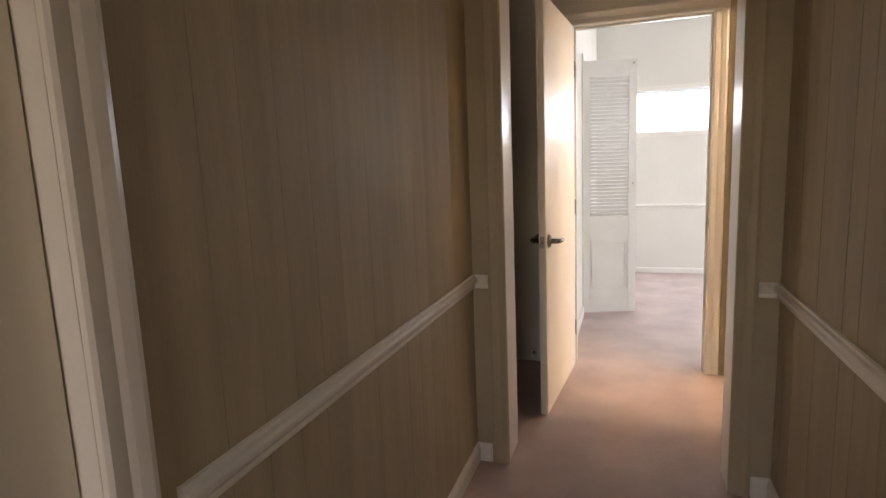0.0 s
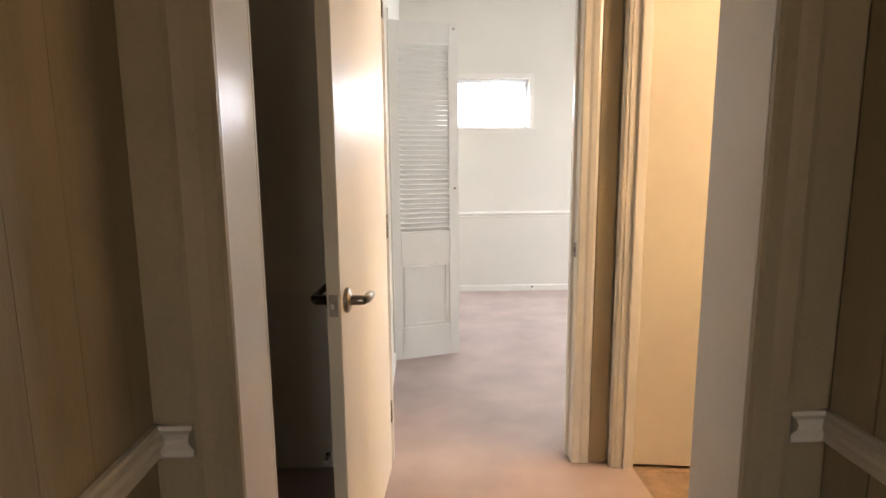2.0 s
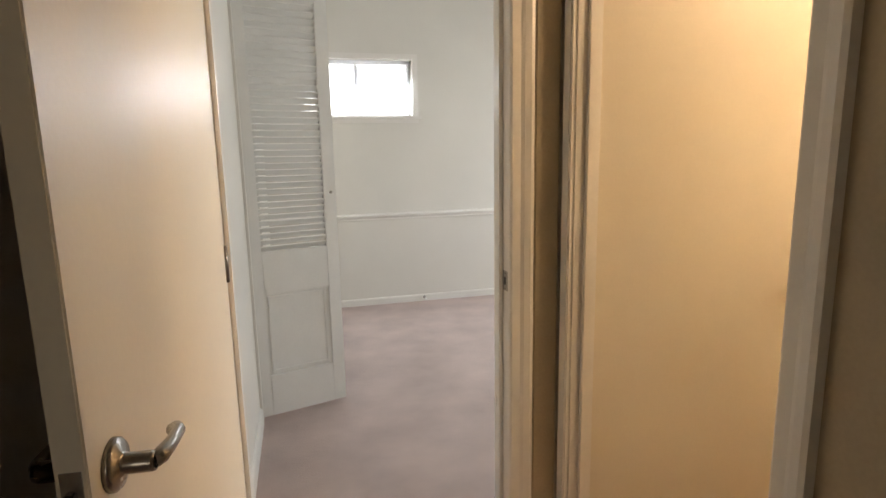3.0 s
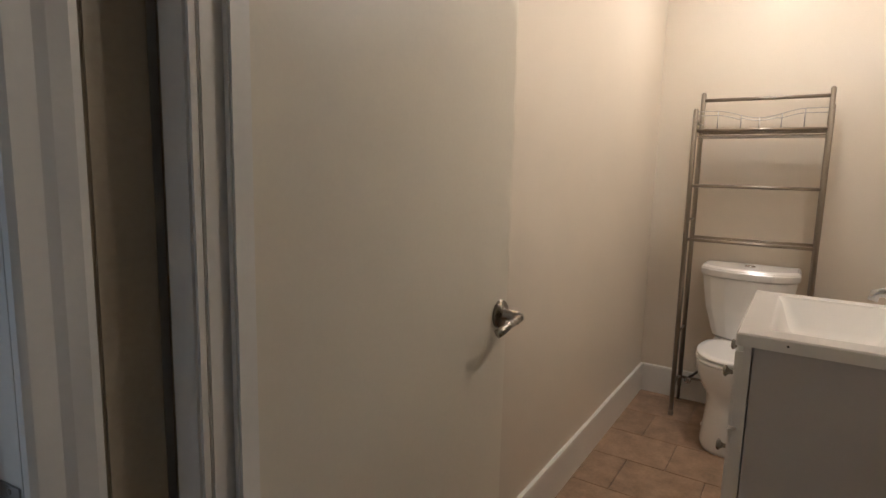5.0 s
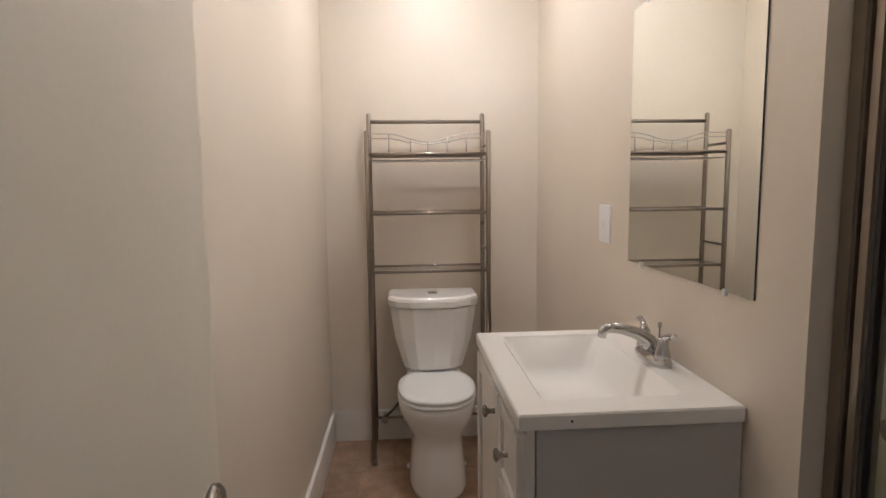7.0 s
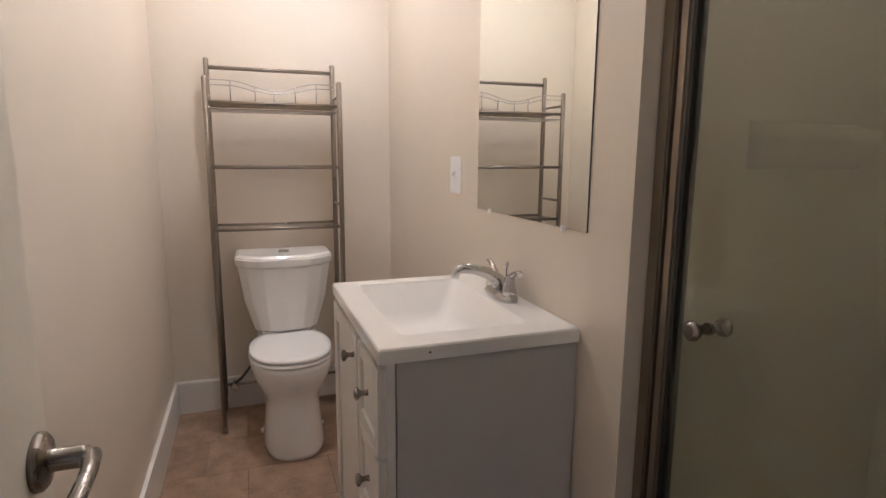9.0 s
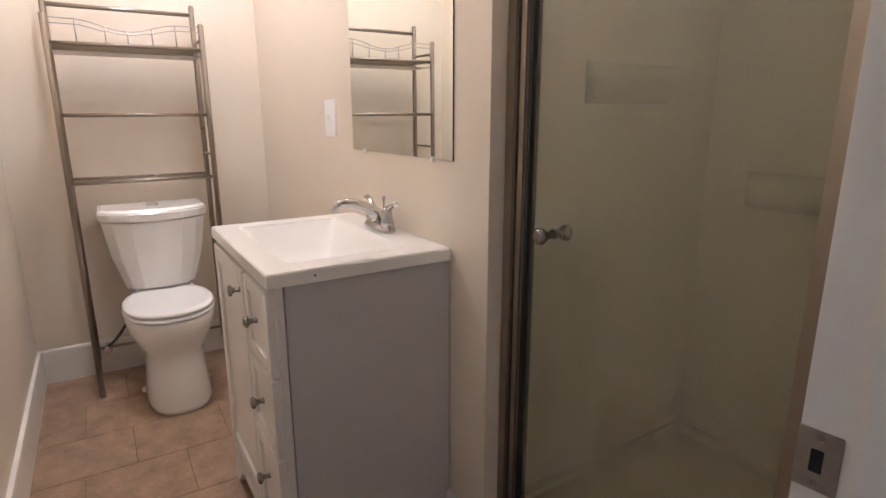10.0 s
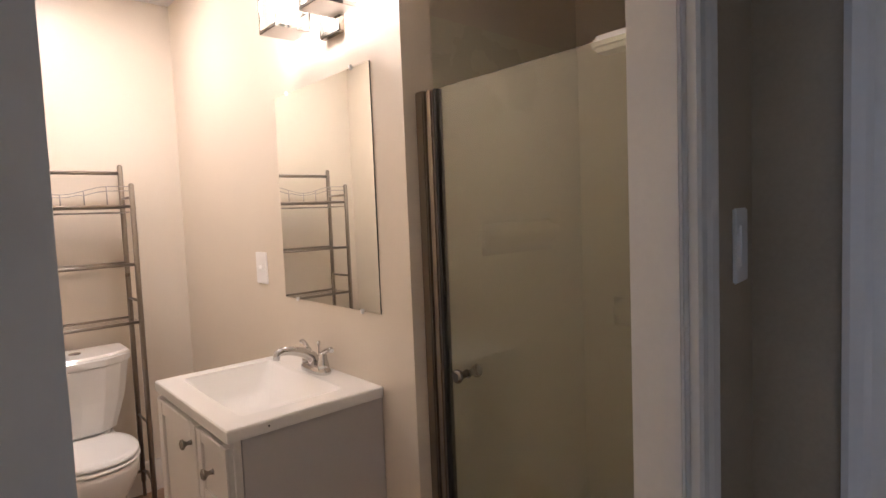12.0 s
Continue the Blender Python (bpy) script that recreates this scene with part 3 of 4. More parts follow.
# ---- wall switches ----
def wall_switch(name, m, w, h, label, kind):
    """m: z out of the wall, y up."""
    s = thing(name, *m.translation, label, "light switch")
    part("cover_plate", box(bmesh.new(), -w / 2, w / 2, -h / 2, h / 2, 0, 0.006, 0.0025, m), M_PLASTIC, s)
    if kind == "toggle":
        part("toggle_surround", box(bmesh.new(), -0.006, 0.006, -0.013, 0.013, 0.005, 0.0075, 0.0008, m), M_PLASTIC, s)
        part("toggle", box(bmesh.new(), -0.0045, 0.0045, -0.004, 0.010, 0.006, 0.018, 0.002, m), M_PLASTIC, s)
    else:
        part("rocker", box(bmesh.new(), -0.016, 0.016, -0.033, 0.033, 0.004, 0.009, 0.002, m), M_PLASTIC, s)
    for y in (-h * 0.36, h * 0.36):
        part("screw", lathe(bmesh.new(), [(0.003, 0.0055), (0.0025, 0.007)], m @ pose(0, y, 0), 8), M_PLASTIC, s)


wall_switch("light_switch", basis((2.645, MY, 1.180), (-1, 0, 0), (0, 0, 1), (0, 1, 0)), 0.100, 0.128, "white toggle light switch beside the mirror", "toggle")
wall_switch("light_switch", basis((VXS, 1.985, 1.30), (0, 1, 0), (0, 0, 1), (-1, 0, 0)), 0.074, 0.120, "white rocker switch on the dim lobby wall", "rocker")


# ---- toilet ----
def toilet():
    cy = 2.552
    t = thing("toilet", 3.230, cy, 0, "white two-piece toilet with closed lid", "toilet")
    n = 36
    # bowl and foot, front towards -x
    rings = []
    for z, x0, x1, hw, pw in ((0.0, 2.995, 3.450, 0.126, 2.6), (0.02, 2.990, 3.450, 0.128, 2.6), (0.10, 3.010, 3.450, 0.120, 2.5), (0.19, 3.025, 3.460, 0.114, 2.4), (0.235, 3.035, 3.460, 0.118, 2.4), (0.28, 3.010, 3.470, 0.145, 2.3), (0.33, 2.990, 3.470, 0.166, 2.3), (0.375, 2.985, 3.470, 0.174, 2.3), (0.395, 2.990, 3.470, 0.172, 2.3)):
        rings.append(oval((x0 + x1) / 2, cy, z, (x1 - x0) / 2, hw, n, pw))
    part("bowl", loft(bmesh.new(), rings), M_CERAMIC, t)
    part("tank_shelf", boxes((3.380, 3.555, cy - 0.13, cy + 0.13, 0.33, 0.44), bevel=0.02), M_CERAMIC, t)

    def lid(z0, z1, grow, name, inset):
        r = []
        for z, g in ((z0, -0.004), (z0 + 0.004, 0), (z1 - 0.006, 0), (z1 - 0.001, -0.006), (z1 + 0.002, -0.03)):
            r.append(oval(3.205, cy, z, 0.222 + grow + g, 0.176 + grow + g, n, 2.25, 3.380 + g))
        return part(name, loft(bmesh.new(), r), M_SEAT, t)
    lid(0.398, 0.414, 0.0, "seat", 0)
    lid(0.418, 0.436, -0.003, "lid", 0)
    for dy in (-0.075, 0.075):
        part("lid_hinge", boxes((3.365, 3.405, cy + dy - 0.018, cy + dy + 0.018, 0.415, 0.440), bevel=0.006), M_SEAT, t)
    # tank: bevelled front corners, narrower at the foot
    def tank_ring(z, hw, xf, xb, c):
        return [(xb, cy - hw, z), (xb, cy + hw, z), (xf + c, cy + hw, z), (xf + c * 0.45, cy + hw - c * 0.5, z), (xf, cy + hw - c * 1.35, z), (xf - 0.006, cy, z), (xf, cy - hw + c * 1.35, z), (xf + c * 0.45, cy - hw + c * 0.5, z), (xf + c, cy - hw, z)]
    bm = loft(bmesh.new(), [tank_ring(0.435, 0.125, 3.390, 3.560, 0.04), tank_ring(0.445, 0.140, 3.375, 3.565, 0.05), tank_ring(0.59, 0.182, 3.345, 3.570, 0.07), tank_ring(0.750, 0.205, 3.325, 3.570, 0.08)], smooth=False)
    bmesh.ops.bevel(bm, geom=[e for e in bm.edges], offset=0.003, segments=1, affect="EDGES", clamp_overlap=True)
    part("tank", bm, M_CERAMIC, t)
    bm = loft(bmesh.new(), [tank_ring(0.753, 0.212, 3.315, 3.572, 0.08), tank_ring(0.790, 0.214, 3.312, 3.572, 0.08), tank_ring(0.803, 0.204, 3.325, 3.568, 0.075)], smooth=False)
    bmesh.ops.bevel(bm, geom=[e for e in bm.edges], offset=0.005, segments=2, affect="EDGES", clamp_overlap=True)
    part("tank_lid", bm, M_CERAMIC, t)
    bt = lathe(bmesh.new(), [(0.024, 0.801), (0.024, 0.809), (0.020, 0.812)], pose(3.430, cy, 0), 20)
    part("flush_button", bt, M_CHROME, t, "chrome dual flush button")
    for s in (-1, 1):
        part("bolt_cap", lathe(bmesh.new(), [(0.014, 0), (0.013, 0.012), (0.006, 0.018)], pose(3.300, cy + s * 0.128, 0), 14), M_CERAMIC, t)
    valve = thing("stop_valve", FX - 0.02, 2.79, 0.12, "chrome water stop valve with dark supply hose", "valve")
    part("valve_body", tube(bmesh.new(), [(FX - 0.015, 2.80, 0.14), (FX - 0.08, 2.80, 0.14)], 0.010, 12), M_CHROME, valve)
    part("valve_knob", lathe(bmesh.new(), [(0.008, 0), (0.018, 0.006), (0.018, 0.016), (0.010, 0.02)], pose(FX - 0.08, 2.80, 0.14, 0, -90, 0), 14), M_CHROME, valve)
    pts = []
    for k in range(17):
        u = k / 16
        pts.append((FX - 0.075 - 0.05 * math.sin(u * math.pi), 2.80 - 0.165 * u, 0.15 + 0.05 * math.sin(u * 3.0) + 0.26 * u ** 2.2))
    part("hose", tube(bmesh.new(), pts, 0.0065, 8), M_HOSE, valve, "dark braided supply hose")


toilet()


# ---- over-toilet rack ----
def rack():
    yl, yr = 2.842, 2.296
    xf, xb = 3.335, 3.530
    k = thing("toilet_rack", (xf + xb) / 2, (yl + yr) / 2, 0, "satin metal over-toilet storage rack with three shelves", "shelf rack")
    for y in (yl, yr):
        part("front_post", tube(bmesh.new(), [(xf, y, 0.012), (xf, y, 1.555), (xf, y, 1.562)], [0.0115, 0.0115, 0.007], 12), M_RACK, k)
        part("rear_post", tube(bmesh.new(), [(xb, y, 0.10), (xb, y, 1.655), (xb, y, 1.662)], [0.0115, 0.0115, 0.007], 12), M_RACK, k)
        part("foot_cap", lathe(bmesh.new(), [(0.013, 0), (0.013, 0.03)], pose(xf, y, 0), 12), M_RACK, k)
        for z in (0.44, 1.02, 1.50):
            part("side_bar", tube(bmesh.new(), [(xf, y, z), (xb, y, z)], 0.006, 8), M_RACK, k)
        part("foot_brace", tube(bmesh.new(), [(xf, y, 0.13), (xf + 0.04, y, 0.165), (xf + 0.10, y, 0.175), (xb, y, 0.15), (xb, y, 0.02)], 0.008, 8), M_RACK, k)
    part("top_bar", tube(bmesh.new(), [(xb, yl, 1.622), (xb, yr, 1.622)], 0.009, 10), M_RACK, k)
    part("floor_bar", tube(bmesh.new(), [(xb, yl, 0.15), (xb, yr, 0.15)], 0.007, 10), M_RACK, k)
    for z in (0.925, 1.192, 1.458):
        sh = part("shelf_rail", tube(bmesh.new(), [(xf, yl, z), (xf, yr, z)], 0.0075, 10), M_RACK, k)
        part("shelf_rail", tube(bmesh.new(), [(xb, yl, z), (xb, yr, z)], 0.0065, 10), M_RACK, k)
        m = 4 if z < 1.4 else 9
        for j in range(m):
            x = xf + (xb - xf) * (j + 1) / (m + 1)
            part("shelf_wire", tube(bmesh.new(), [(x, yl, z), (x, yr, z)], 0.0014, 5), M_RACK, k)
    part("tray", boxes((xf, xb, yr + 0.012, yl - 0.012, 1.430, 1.434), bevel=0.001), M_RACK, k)
    # wavy gallery in front of the top shelf
    for dz in (0.0, -0.020):
        pts = []
        for j in range(33):
            u = j / 32
            w = 0.5 + 0.5 * math.cos(2 * math.pi * max(0, min(1, (u - 0.16) / 0.68)))
            pts.append((xf + 0.004, yl + (yr - yl) * u, 1.512 + 0.036 * w + dz * (1 if w > 0.3 else 0.6)))
        part("gallery_wire", tube(bmesh.new(), pts, 0.0020, 6), M_STEEL, k)
    for u in (0.18, 0.36, 0.5, 0.66, 0.82):
        w = 0.5 + 0.5 * math.cos(2 * math.pi * max(0, min(1, (u - 0.16) / 0.68)))
        y = yl + (yr - yl) * u
        part("gallery_upright", tube(bmesh.new(), [(xf + 0.004, y, 1.458), (xf + 0.004, y, 1.512 + 0.036 * w)], 0.0026, 6), M_STEEL, k)


rack()


# ---- vanity ----
VX0, VX1, VY1 = 1.845, 2.455, 2.450


def knob(parent, x, z, y):
    return part("knob", lathe(bmesh.new(), [(0.008, 0), (0.0065, 0.003), (0.0055, 0.012), (0.009, 0.018), (0.0145, 0.022), (0.0145, 0.027), (0.010, 0.030)], pose(x, y, z, -90, 0, 0), 16), M_NICKEL, parent, "satin nickel knob")


def shaker(name, parent, x0, x1, z0, z1, fr):
    """A framed front with a recessed panel, proud of the cabinet face."""
    y = VY1
    bm = boxes((x0, x1, y, y + 0.010, z0, z1))
    for b in ((x0, x0 + fr, z0, z1), (x1 - fr, x1, z0, z1), (x0 + fr, x1 - fr, z0, z0 + fr), (x0 + fr, x1 - fr, z1 - fr, z1)):
        box(bm, b[0], b[1], y + 0.008, y + 0.018, b[2], b[3], 0.0025)
    return part(name, bm, M_CAB, parent)


def vanity():
    v = thing("vanity_cabinet", (VX0 + VX1) / 2, MY + 0.22, 0, "white vanity cabinet with drawers and nickel knobs", "vanity")
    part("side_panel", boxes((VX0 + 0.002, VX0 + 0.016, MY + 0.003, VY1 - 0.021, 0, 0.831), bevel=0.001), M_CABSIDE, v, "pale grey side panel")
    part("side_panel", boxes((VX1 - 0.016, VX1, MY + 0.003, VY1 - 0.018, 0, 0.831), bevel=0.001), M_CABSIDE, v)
    part("bottom_panel", boxes((VX0 + 0.016, VX1 - 0.016, MY + 0.003, VY1 - 0.02, 0.10, 0.116)), M_CAB, v)
    bm = bmesh.new()
    for b in ((VX0, VX0 + 0.03, 0.0, 0.831), (VX1 - 0.03, VX1, 0.0, 0.831), (VX0 + 0.03, VX1 - 0.03, 0.775, 0.831), (2.065, 2.095, 0.10, 0.775), (VX0 + 0.03, VX1 - 0.03, 0.10, 0.14), (VX0 + 0.03, 2.065, 0.605, 0.63), (VX0 + 0.03, 2.065, 0.40, 0.425)):
        box(bm, b[0], b[1], VY1 - 0.018, VY1, b[2], b[3], 0.001)
    part("face_frame", bm, M_CAB, v)
    # arched apron at the foot
    bm = bmesh.new()
    n = 20
    top, low = [], []
    for k in range(n + 1):
        u = k / n
        x = VX0 + (VX1 - VX0) * u
        e = min(u, 1 - u)
        top.append((x, 0.13))
        low.append((x, 0.0 if e < 0.06 else 0.085 * min(1, math.sin(min(1, (e - 0.06) / 0.14) * math.pi / 2))))
    face = bm.faces.new([bm.verts.new((x, VY1 + 0.002, z)) for x, z in top + low[::-1]])
    ext = bmesh.ops.extrude_face_region(bm, geom=[face])
    bmesh.ops.translate(bm, vec=(0, 0.014, 0), verts=[v for v in ext["geom"] if isinstance(v, bmesh.types.BMVert)])
    part("apron", bm, M_CAB, v)
    for z0, z1 in ((0.62, 0.815), (0.415, 0.612), (0.15, 0.407)):
        knob(shaker("drawer", v, VX0 + 0.008, 2.070, z0, z1, 0.034), 1.952, {0.62: 0.728, 0.415: 0.522, 0.15: 0.316}[z0], VY1 + 0.018)
    knob(shaker("cabinet_door", v, 2.080, VX1 - 0.008, 0.15, 0.815, 0.048), 2.118, 0.758, VY1 + 0.018)
    # top with its basin
    s = thing("sink", (VX0 + VX1) / 2, MY + 0.23, 0.836, "white moulded vanity top with a rectangular basin", "sink")
    x0, x1, y0, y1 = VX0 - 0.006, VX1 + 0.006, MY + 0.002, VY1 + 0.018
    zt = 0.864
    cx, cyy = (1.93 + 2.425) / 2 - 0.008, (2.085 + 2.405) / 2

    def rect(xa, xb, ya, yb, z, r, n=6):
        out = []
        for qx, qy, a0 in ((xb - r, yb - r, 0), (xa + r, yb - r, 90), (xa + r, ya + r, 180), (xb - r, ya + r, 270)):
            for k in range(n):
                a = radians(a0 + 90 * k / (n - 1))
                out.append((qx + r * math.cos(a), qy + r * math.sin(a), z))
        return out
    bm = bmesh.new()
    rings = [rect(x0, x1, y0, y1, 0.832, 0.004), rect(x0, x1, y0, y1, zt - 0.004, 0.004), rect(x0 + 0.003, x1 - 0.003, y0 + 0.003, y1 - 0.003, zt, 0.004),
             rect(1.915, 2.415, 2.092, 2.402, zt - 0.001, 0.02), rect(1.920, 2.410, 2.097, 2.397, zt - 0.008, 0.02), rect(1.928, 2.402, 2.104, 2.390, zt - 0.016, 0.022), rect(1.972, 2.358, 2.138, 2.366, zt - 0.080, 0.035), rect(2.00, 2.33, 2.16, 2.345, zt - 0.105, 0.05), rect(2.05, 2.28, 2.19, 2.31, zt - 0.113, 0.05)]
    loft(bm, rings, cap0=False)
    for f in bm.faces:
        c = f.calc_center_median()
        f.smooth = c.z < zt - 0.004 and 1.92 < c.x < 2.41 and 2.095 < c.y < 2.40
    part("basin_top", bm, M_MARBLE, s)
    part("drain", lathe(bmesh.new(), [(0.022, 0), (0.022, 0.002), (0.017, 0.003)], pose(2.165, 2.25, zt - 0.113), 18), M_CHROME, s, "chrome basin drain")
    part("chip", lathe(bmesh.new(), [(0.0028, 0), (0.002, 0.001)], pose(x0 - 0.0002, 2.36, 0.848, 0, -90, 0), 8), M_HOLE, s, "small dark chip in the edge")
    # faucet
    f = thing("faucet", 2.14, 2.055, zt, "chrome two-handle basin faucet", "faucet")
    fx, fy = 2.155, 2.052
    bm = loft(bmesh.new(), [oval(fx, fy, zt - 0.001, 0.080, 0.028, 28, 2.6), oval(fx, fy, zt + 0.010, 0.080, 0.028, 28, 2.6), oval(fx, fy, zt + 0.022, 0.072, 0.023, 28, 2.6), oval(fx, fy, zt + 0.026, 0.060, 0.016, 28, 2.4)])
    part("base", bm, M_CHROME, f)
    part("spout", tube(bmesh.new(), [(fx, fy, zt + 0.015), (fx, fy + 0.012, zt + 0.050), (fx, fy + 0.045, zt + 0.070), (fx, fy + 0.085, zt + 0.083), (fx, fy + 0.115, zt + 0.086), (fx, fy + 0.132, zt + 0.080), (fx, fy + 0.136, zt + 0.062)], [0.022, 0.019, 0.016, 0.0145, 0.0135, 0.0125, 0.0115], 16), M_CHROME, f)
    part("lift_rod", tube(bmesh.new(), [(fx, fy - 0.016, zt + 0.02), (fx, fy - 0.016, zt + 0.082), (fx, fy - 0.016, zt + 0.086), (fx, fy - 0.016, zt + 0.096)], [0.0025, 0.0025, 0.006, 0.005], 8), M_CHROME, f)
    for s2 in (-1, 1):
        hx = fx + s2 * 0.052
        hd = part("handle", lathe(bmesh.new(), [(0.021, 0.015), (0.019, 0.03), (0.014, 0.05), (0.015, 0.062), (0.011, 0.070)], pose(hx, fy, zt), 16), M_CHROME, f)
        part("lever", tube(bmesh.new(), [(hx, fy, zt + 0.062), (hx + s2 * 0.010, fy - 0.003, zt + 0.072), (hx + s2 * 0.026, fy - 0.006, zt + 0.080), (hx + s2 * 0.044, fy - 0.006, zt + 0.083), (hx + s2 * 0.052, fy - 0.004, zt + 0.081)], [0.010, 0.009, 0.0075, 0.009, 0.007], 12), M_CHROME, hd)


vanity()

# ---- mirror ----
mir = thing("wall_mirror", 2.14, MY, 1.08, "frameless wall mirror above the vanity", "mirror")
part("mirror_glass", boxes((1.834, 2.446, MY + 0.0019, MY + 0.0032, 1.0815, 1.8135)), M_MIRROR, mir)
part("mirror_back", boxes((1.832, 2.448, MY + 0.0003, MY + 0.0018, 1.081, 1.814)), M_MIREDGE, mir, "dark mirror edge")
for x, z, s in ((1.93, 1.081, -1), (2.35, 1.081, -1), (1.93, 1.814, 1), (2.35, 1.814, 1)):
    part("mirror_clip", boxes((x - 0.005, x + 0.005, MY, MY + 0.008, z - 0.006 if s > 0 else z - 0.008, z + 0.008 if s > 0 else z + 0.006), bevel=0.001), M_PLASTIC, mir, "clear plastic clip")


# ---- vanity light ----
def sconce():
    s = thing("vanity_light", 2.01, MY, 1.97, "chrome two-light vanity fixture with glass shades", "wall lamp")
    part("back_plate", boxes((1.95, 2.07, MY, MY + 0.022, 1.925, 2.095), bevel=0.004), M_NICKEL, s)
    part("arm", boxes((1.84, 2.18, MY + 0.022, MY + 0.040, 2.015, 2.040), bevel=0.003), M_CHROME, s)
    for x in (1.88, 2.14):
        a = part("shade_frame", boxes((x - 0.058, x + 0.058, MY + 0.040, MY + 0.160, 1.950, 1.962), bevel=0.002), M_CHROME, s)
        for dx in (-0.055, 0.055):
            for dy in (0.046, 0.154):
                part("frame_bar", boxes((x + dx - 0.004, x + dx + 0.004, MY + dy - 0.004, MY + dy + 0.004, 1.962, 2.13), bevel=0.001), M_CHROME, s)
        g = bmesh.new()
        loft(g, [oval(x, MY + 0.10, z, 0.044, 0.044, 24, 3.5) for z in (1.964, 2.14)], False, False)
        gl = part("shade", g, M_SHADE, s, "clear seeded glass shade")
        gl.visible_shadow = False
        b = part("bulb", lathe(bmesh.new(), [(0.010, 1.985), (0.013, 2.0), (0.026, 2.05), (0.028, 2.075), (0.020, 2.098), (0.006, 2.106)], pose(x, MY + 0.10, 0), 18), M_BULB, s, "glowing frosted bulb")
        b.visible_shadow = False
        part("socket", lathe(bmesh.new(), [(0.014, 1.962), (0.014, 1.988)], pose(x, MY + 0.10, 0), 14), M_PLASTIC, s)


sconce()
dl = thing("ceiling_light", 3.02, 2.53, CEIL, "small round recessed ceiling light", "ceiling light")
part("trim_ring", lathe(bmesh.new(), [(0.105, -0.003), (0.100, 0.004), (0.085, 0.006), (0.085, -0.003)], pose(3.02, 2.53, CEIL, 180, 0, 0), 28), M_PLASTIC, dl)
part("diffuser", lathe(bmesh.new(), [(0.084, -0.002), (0.084, 0.002)], pose(3.02, 2.53, CEIL, 180, 0, 0), 28), M_DISC, dl).visible_shadow = False


# ---- shower ----
def shower():
    s = thing("shower_stall", 1.35, 1.45, 0, "cream fibreglass shower stall with molded shelves", "shower")
    head_x = 0.854
    x0, x1, y0, y1 = 1.037, 1.815, 1.01, MY - 0.065
    part("pan", boxes((x0, x1, y0, y1, 0.0, 0.055), (x0, x1, y0, y0 + 0.03, 0.055, 0.09), (x1 - 0.03, x1, y0, y1, 0.055, 0.09), bevel=0.006), M_SURROUND, s)
    part("curb", boxes((SHX + 0.002, SX1, MY - 0.11, MY - 0.012, 0, 0.135), bevel=0.012), M_SURROUND, s, "cream shower curb")
    zt = 1.975
    part("side_wall", boxes((x1 - 0.012, x1, y0, MY - 0.11, 0.09, zt), bevel=0.003), M_SURROUND, s)
    part("side_wall", boxes((x0, x0 + 0.012, y0, MY - 0.11, 0.09, zt), bevel=0.003), M_SURROUND, s)
    part("back_wall", boxes((x0 + 0.012, x1 - 0.012, y0, y0 + 0.012, 0.09, zt), bevel=0.003), M_SURROUND, s)
    for z, ya, yb in ((1.33, 1.22, 1.60),):
        r = []
        for u, g in ((0.0, 0.0), (0.02, 1.0), (0.05, 1.0), (0.085, 0.35), (0.11, 0.0)):
            r.append([(x1 - 0.012, ya, z - u), (x1 - 0.012, yb, z - u), (x1 - 0.012 - 0.075 * g - 0.001, yb - 0.05, z - u), (x1 - 0.012 - 0.085 * g - 0.001, (ya + yb) / 2, z - u), (x1 - 0.012 - 0.075 * g - 0.001, ya + 0.05, z - u)])
        part("shelf", loft(bmesh.new(), r), M_SURROUND, s)
    for z, xa, xb in ((1.02, 1.36, 1.66),):
        r = []
        for u, g in ((0.0, 0.0), (0.02, 1.0), (0.05, 1.0), (0.085, 0.35), (0.11, 0.0)):
            y = y0 + 0.012
            r.append([(xa, y, z - u), (xa + 0.05, y + 0.075 * g + 0.001, z - u), ((xa + xb) / 2, y + 0.085 * g + 0.001, z - u), (xb - 0.05, y + 0.075 * g + 0.001, z - u), (xb, y, z - u)])
        part("shelf", loft(bmesh.new(), r), M_SURROUND, s)
    dr = part("drain", lathe(bmesh.new(), [(0.045, 0.054), (0.045, 0.059), (0.036, 0.060)], pose(1.345, 1.555, 0), 24), M_BRONZE, s, "round metal shower drain")
    part("drain_hole", lathe(bmesh.new(), [(0.026, 0.0595), (0.026, 0.0608)], pose(1.345, 1.555, 0), 18), M_HOLE, dr)
    # framed glass door
    d = thing("shower_door", 1.30, MY - 0.06, 0.135, "framed shower door of hazy glass with chrome knob", "shower door")
    zb, zt2, yd = 0.135, 1.70, MY - 0.062
    part("wall_jamb", boxes((SX1 - 0.034, SX1, yd - 0.022, yd + 0.022, zb, zt2), bevel=0.004), M_BRONZE, d, "bronze-grey wall channel")
    part("strike_jamb", boxes((SX1 - 0.062, SX1 - 0.036, yd - 0.016, yd + 0.016, zb, zt2), bevel=0.005), M_BRONZE, d)
    part("gasket", boxes((SX1 - 0.076, SX1 - 0.063, yd - 0.012, yd + 0.012, zb + 0.01, zt2), bevel=0.002), M_GASKET, d, "black rubber gasket")
    part("hinge_jamb", boxes((SHX + 0.002, SHX + 0.040, yd - 0.020, yd + 0.020, zb, zt2), bevel=0.004), M_BRONZE, d)
    part("bottom_rail", boxes((SHX + 0.041, SX1 - 0.064, yd - 0.014, yd + 0.014, zb + 0.001, zb + 0.03), bevel=0.003), M_BRONZE, d)
    p = part("glass_panel", boxes((SHX + 0.041, SX1 - 0.077, yd - 0.003, yd + 0.003, zb + 0.03, zt2)), M_SHGLASS, d, "hazy greenish glass")
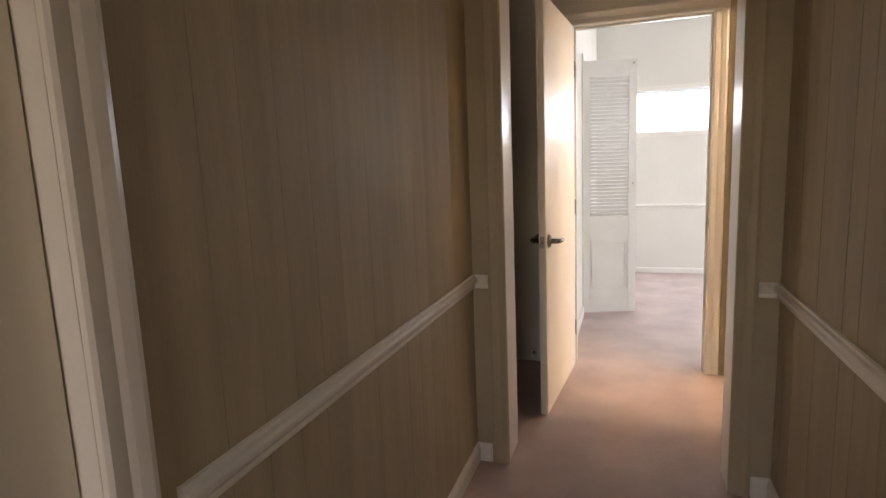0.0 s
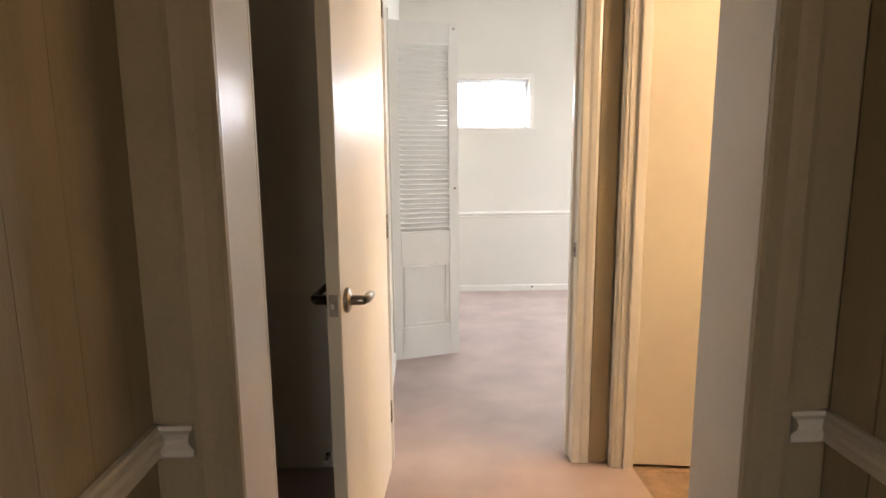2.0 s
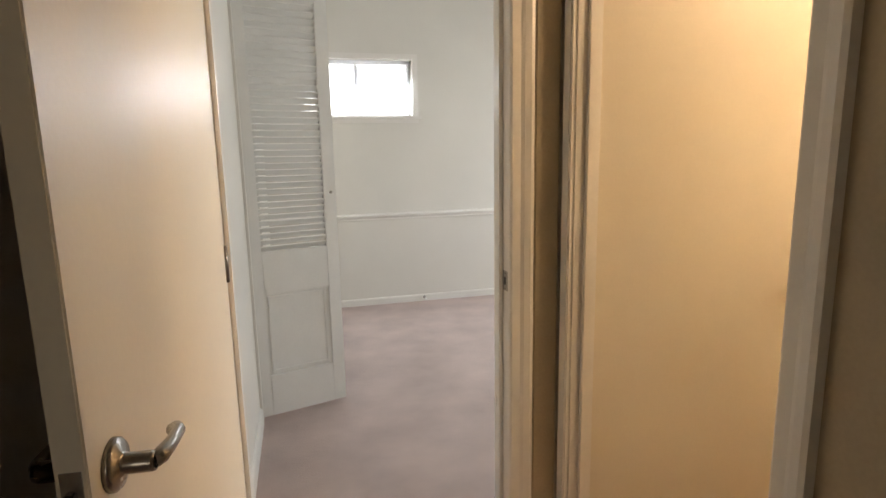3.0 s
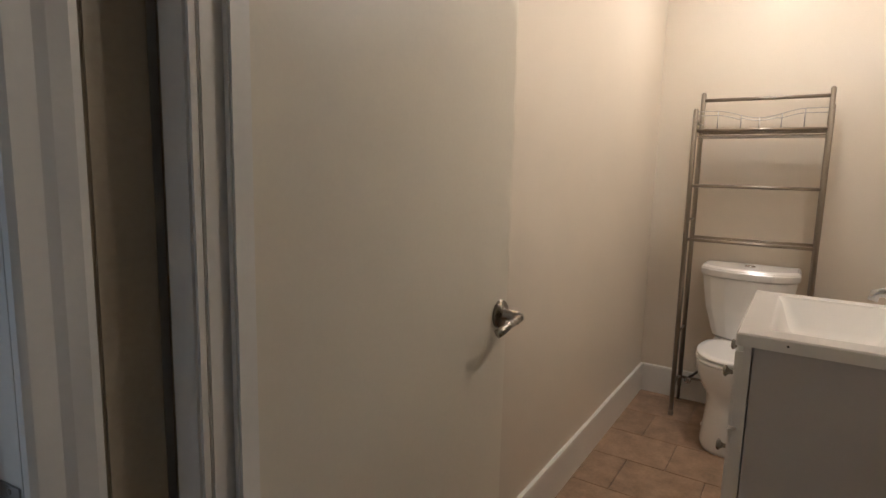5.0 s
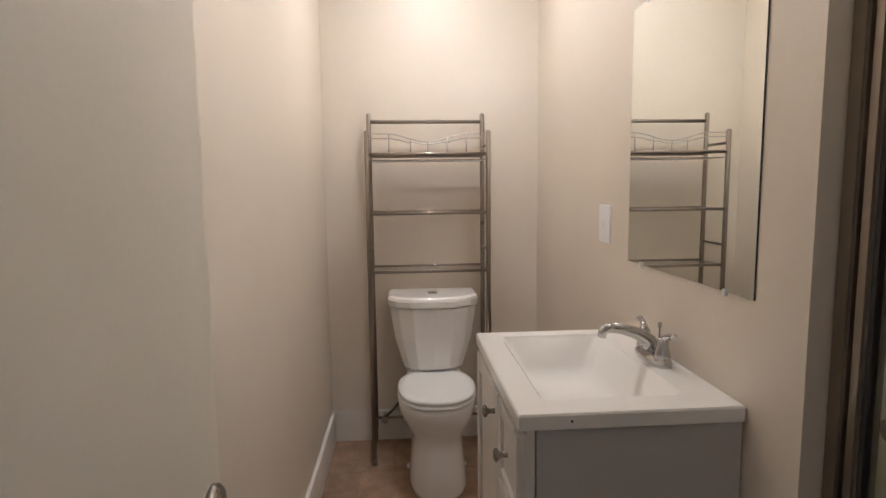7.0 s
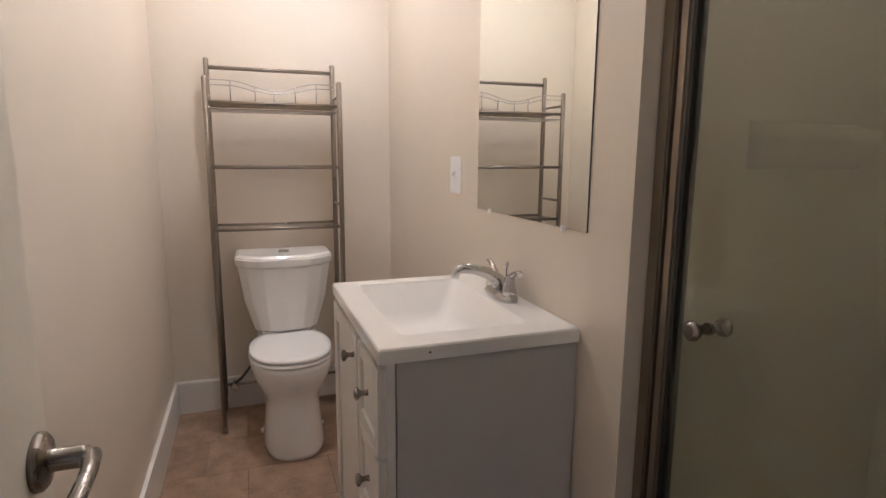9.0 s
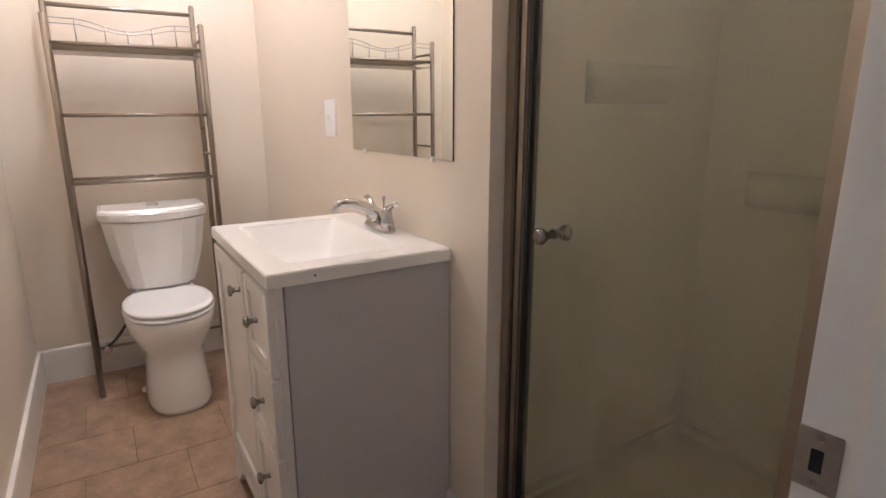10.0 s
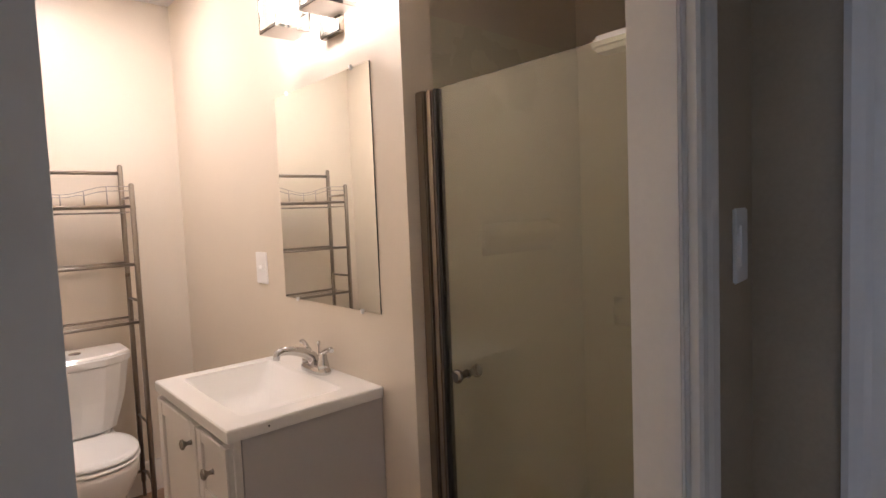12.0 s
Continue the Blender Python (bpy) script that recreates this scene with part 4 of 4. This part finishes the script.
    p.visible_shadow = False
    for sg in (-1, 1):
        m = pose(1.543, yd + sg * 0.003, 0.945, -90 * sg, 0, 0)
        part("knob", lathe(bmesh.new(), [(0.012, 0), (0.009, 0.006), (0.009, 0.018), (0.015, 0.024), (0.0185, 0.032), (0.0175, 0.037), (0.012, 0.041)], m, 18), M_NICKEL, d, "round chrome knob")
    hb = part("shower_arm", tube(bmesh.new(), [(x0 + 0.002, 1.70, 1.86), (x0 + 0.05, 1.70, 1.885), (head_x + 0.30, 1.70, 1.83)], 0.011, 10), M_BRONZE, s, "dark metal shower arm")
    part("shower_head", boxes((head_x + 0.22, head_x + 0.43, 1.665, 1.735, 1.745, 1.785), bevel=0.012), M_PLASTIC, hb, "white rectangular shower head")
    part("swivel", tube(bmesh.new(), [(head_x + 0.30, 1.70, 1.835), (head_x + 0.31, 1.70, 1.78)], 0.016, 12), M_BRONZE, hb)


shower()

# ---- pieces: passage panelling and bathroom tiles ----
rng = random.Random(7)


def planks(parent, x, y0, y1, flip, gap=None, joint=0.0022):
    y = y0
    while y < y1 - 0.01:
        w = rng.choice((0.102, 0.102, 0.152, 0.204))
        w = min(w, y1 - y)
        spans = ((0.0, 2.44),)
        if gap and y + w > gap[0] and y < gap[1]:
            if y < gap[0]:
                w = gap[0] - y
            elif y + w <= gap[1]:
                spans = ((DOOR_H + 0.02, 2.44),)
            else:
                w = gap[1] - y
                spans = ((DOOR_H + 0.02, 2.44),)
        for z0, z1 in spans:
            a, b = (x - 0.012, x) if flip else (x, x + 0.012)
            bm = boxes((a, b, 0, w - joint, z0, z1))
            es = [e for e in bm.edges if abs((e.verts[0].co - e.verts[1].co).z) > 0.1 and abs(e.verts[0].co.x - x) < 1e-5]
            bmesh.ops.bevel(bm, geom=es, offset=joint * 0.9, segments=1, affect="EDGES")
            piece("plank", mesh_of("plank", bm, M_PANEL), parent, pose(0, y, 0))
        y += w


planks(wall_w, HL, -2.6, CY0, True, (NL0 - 0.02, NL1 + 0.02), 0.0005)
planks(wall_e, HR, -2.6, CY0, False)

tl, tw = 0.275, 0.315
tm = boxes((0.001, tl - 0.001, 0.001, tw - 0.001, -0.008, 0.0))
bmesh.ops.bevel(tm, geom=[e for e in tm.edges if e.verts[0].co.z > -0.001 and e.verts[1].co.z > -0.001], offset=0.0015, segments=1, affect="EDGES")
tile_mesh = mesh_of("tile", tm, M_TILE)
for r in range(-9, 5):
    x = 2.725 + r * tl
    y = 2.59 - 4 * tw + (0.5 * tw if r % 2 == 0 else 0)
    while y < NY:
        a, b = max(x, 0.80), min(x + tl, FX)
        c, d = max(y, MY - 0.01), min(y + tw, NY)
        if b - a > 0.02 and d - c > 0.02:
            piece("tile", tile_mesh, floor_bath, Matrix.Translation((a, c, 0)) @ Matrix.Diagonal(((b - a) / tl, (d - c) / tw, 1, 1)))
        y += tw

# ---- the passage, the lobby and the bedroom stand askew to the bathroom, turning about the bathroom door's hinge ----
IN_BATH = ("floor_bathroom", "ceiling_bathroom", "wall_mirror", "wall_bathroom_north", "wall_bathroom_east", "wall_shower", "baseboard_bath", "baseboard_mirror", "door_2",
           "toilet", "stop_valve", "vanity", "sink", "faucet", "ceiling_light", "shower", "downlight_lamp", "sconce_lamp", "sun")
ASKEW = pose(0.80, 2.936, 0, 0, 0, 7) @ pose(-0.80, -2.936, 0)
for ob in list(scene.objects):
    bath_switch = ob.name.startswith("light_switch") and ob.matrix_basis.translation.x > 1
    if ob.parent is None and ob.type != "CAMERA" and not bath_switch and not ob.name.startswith(IN_BATH):
        ob.matrix_basis = ASKEW @ ob.matrix_basis
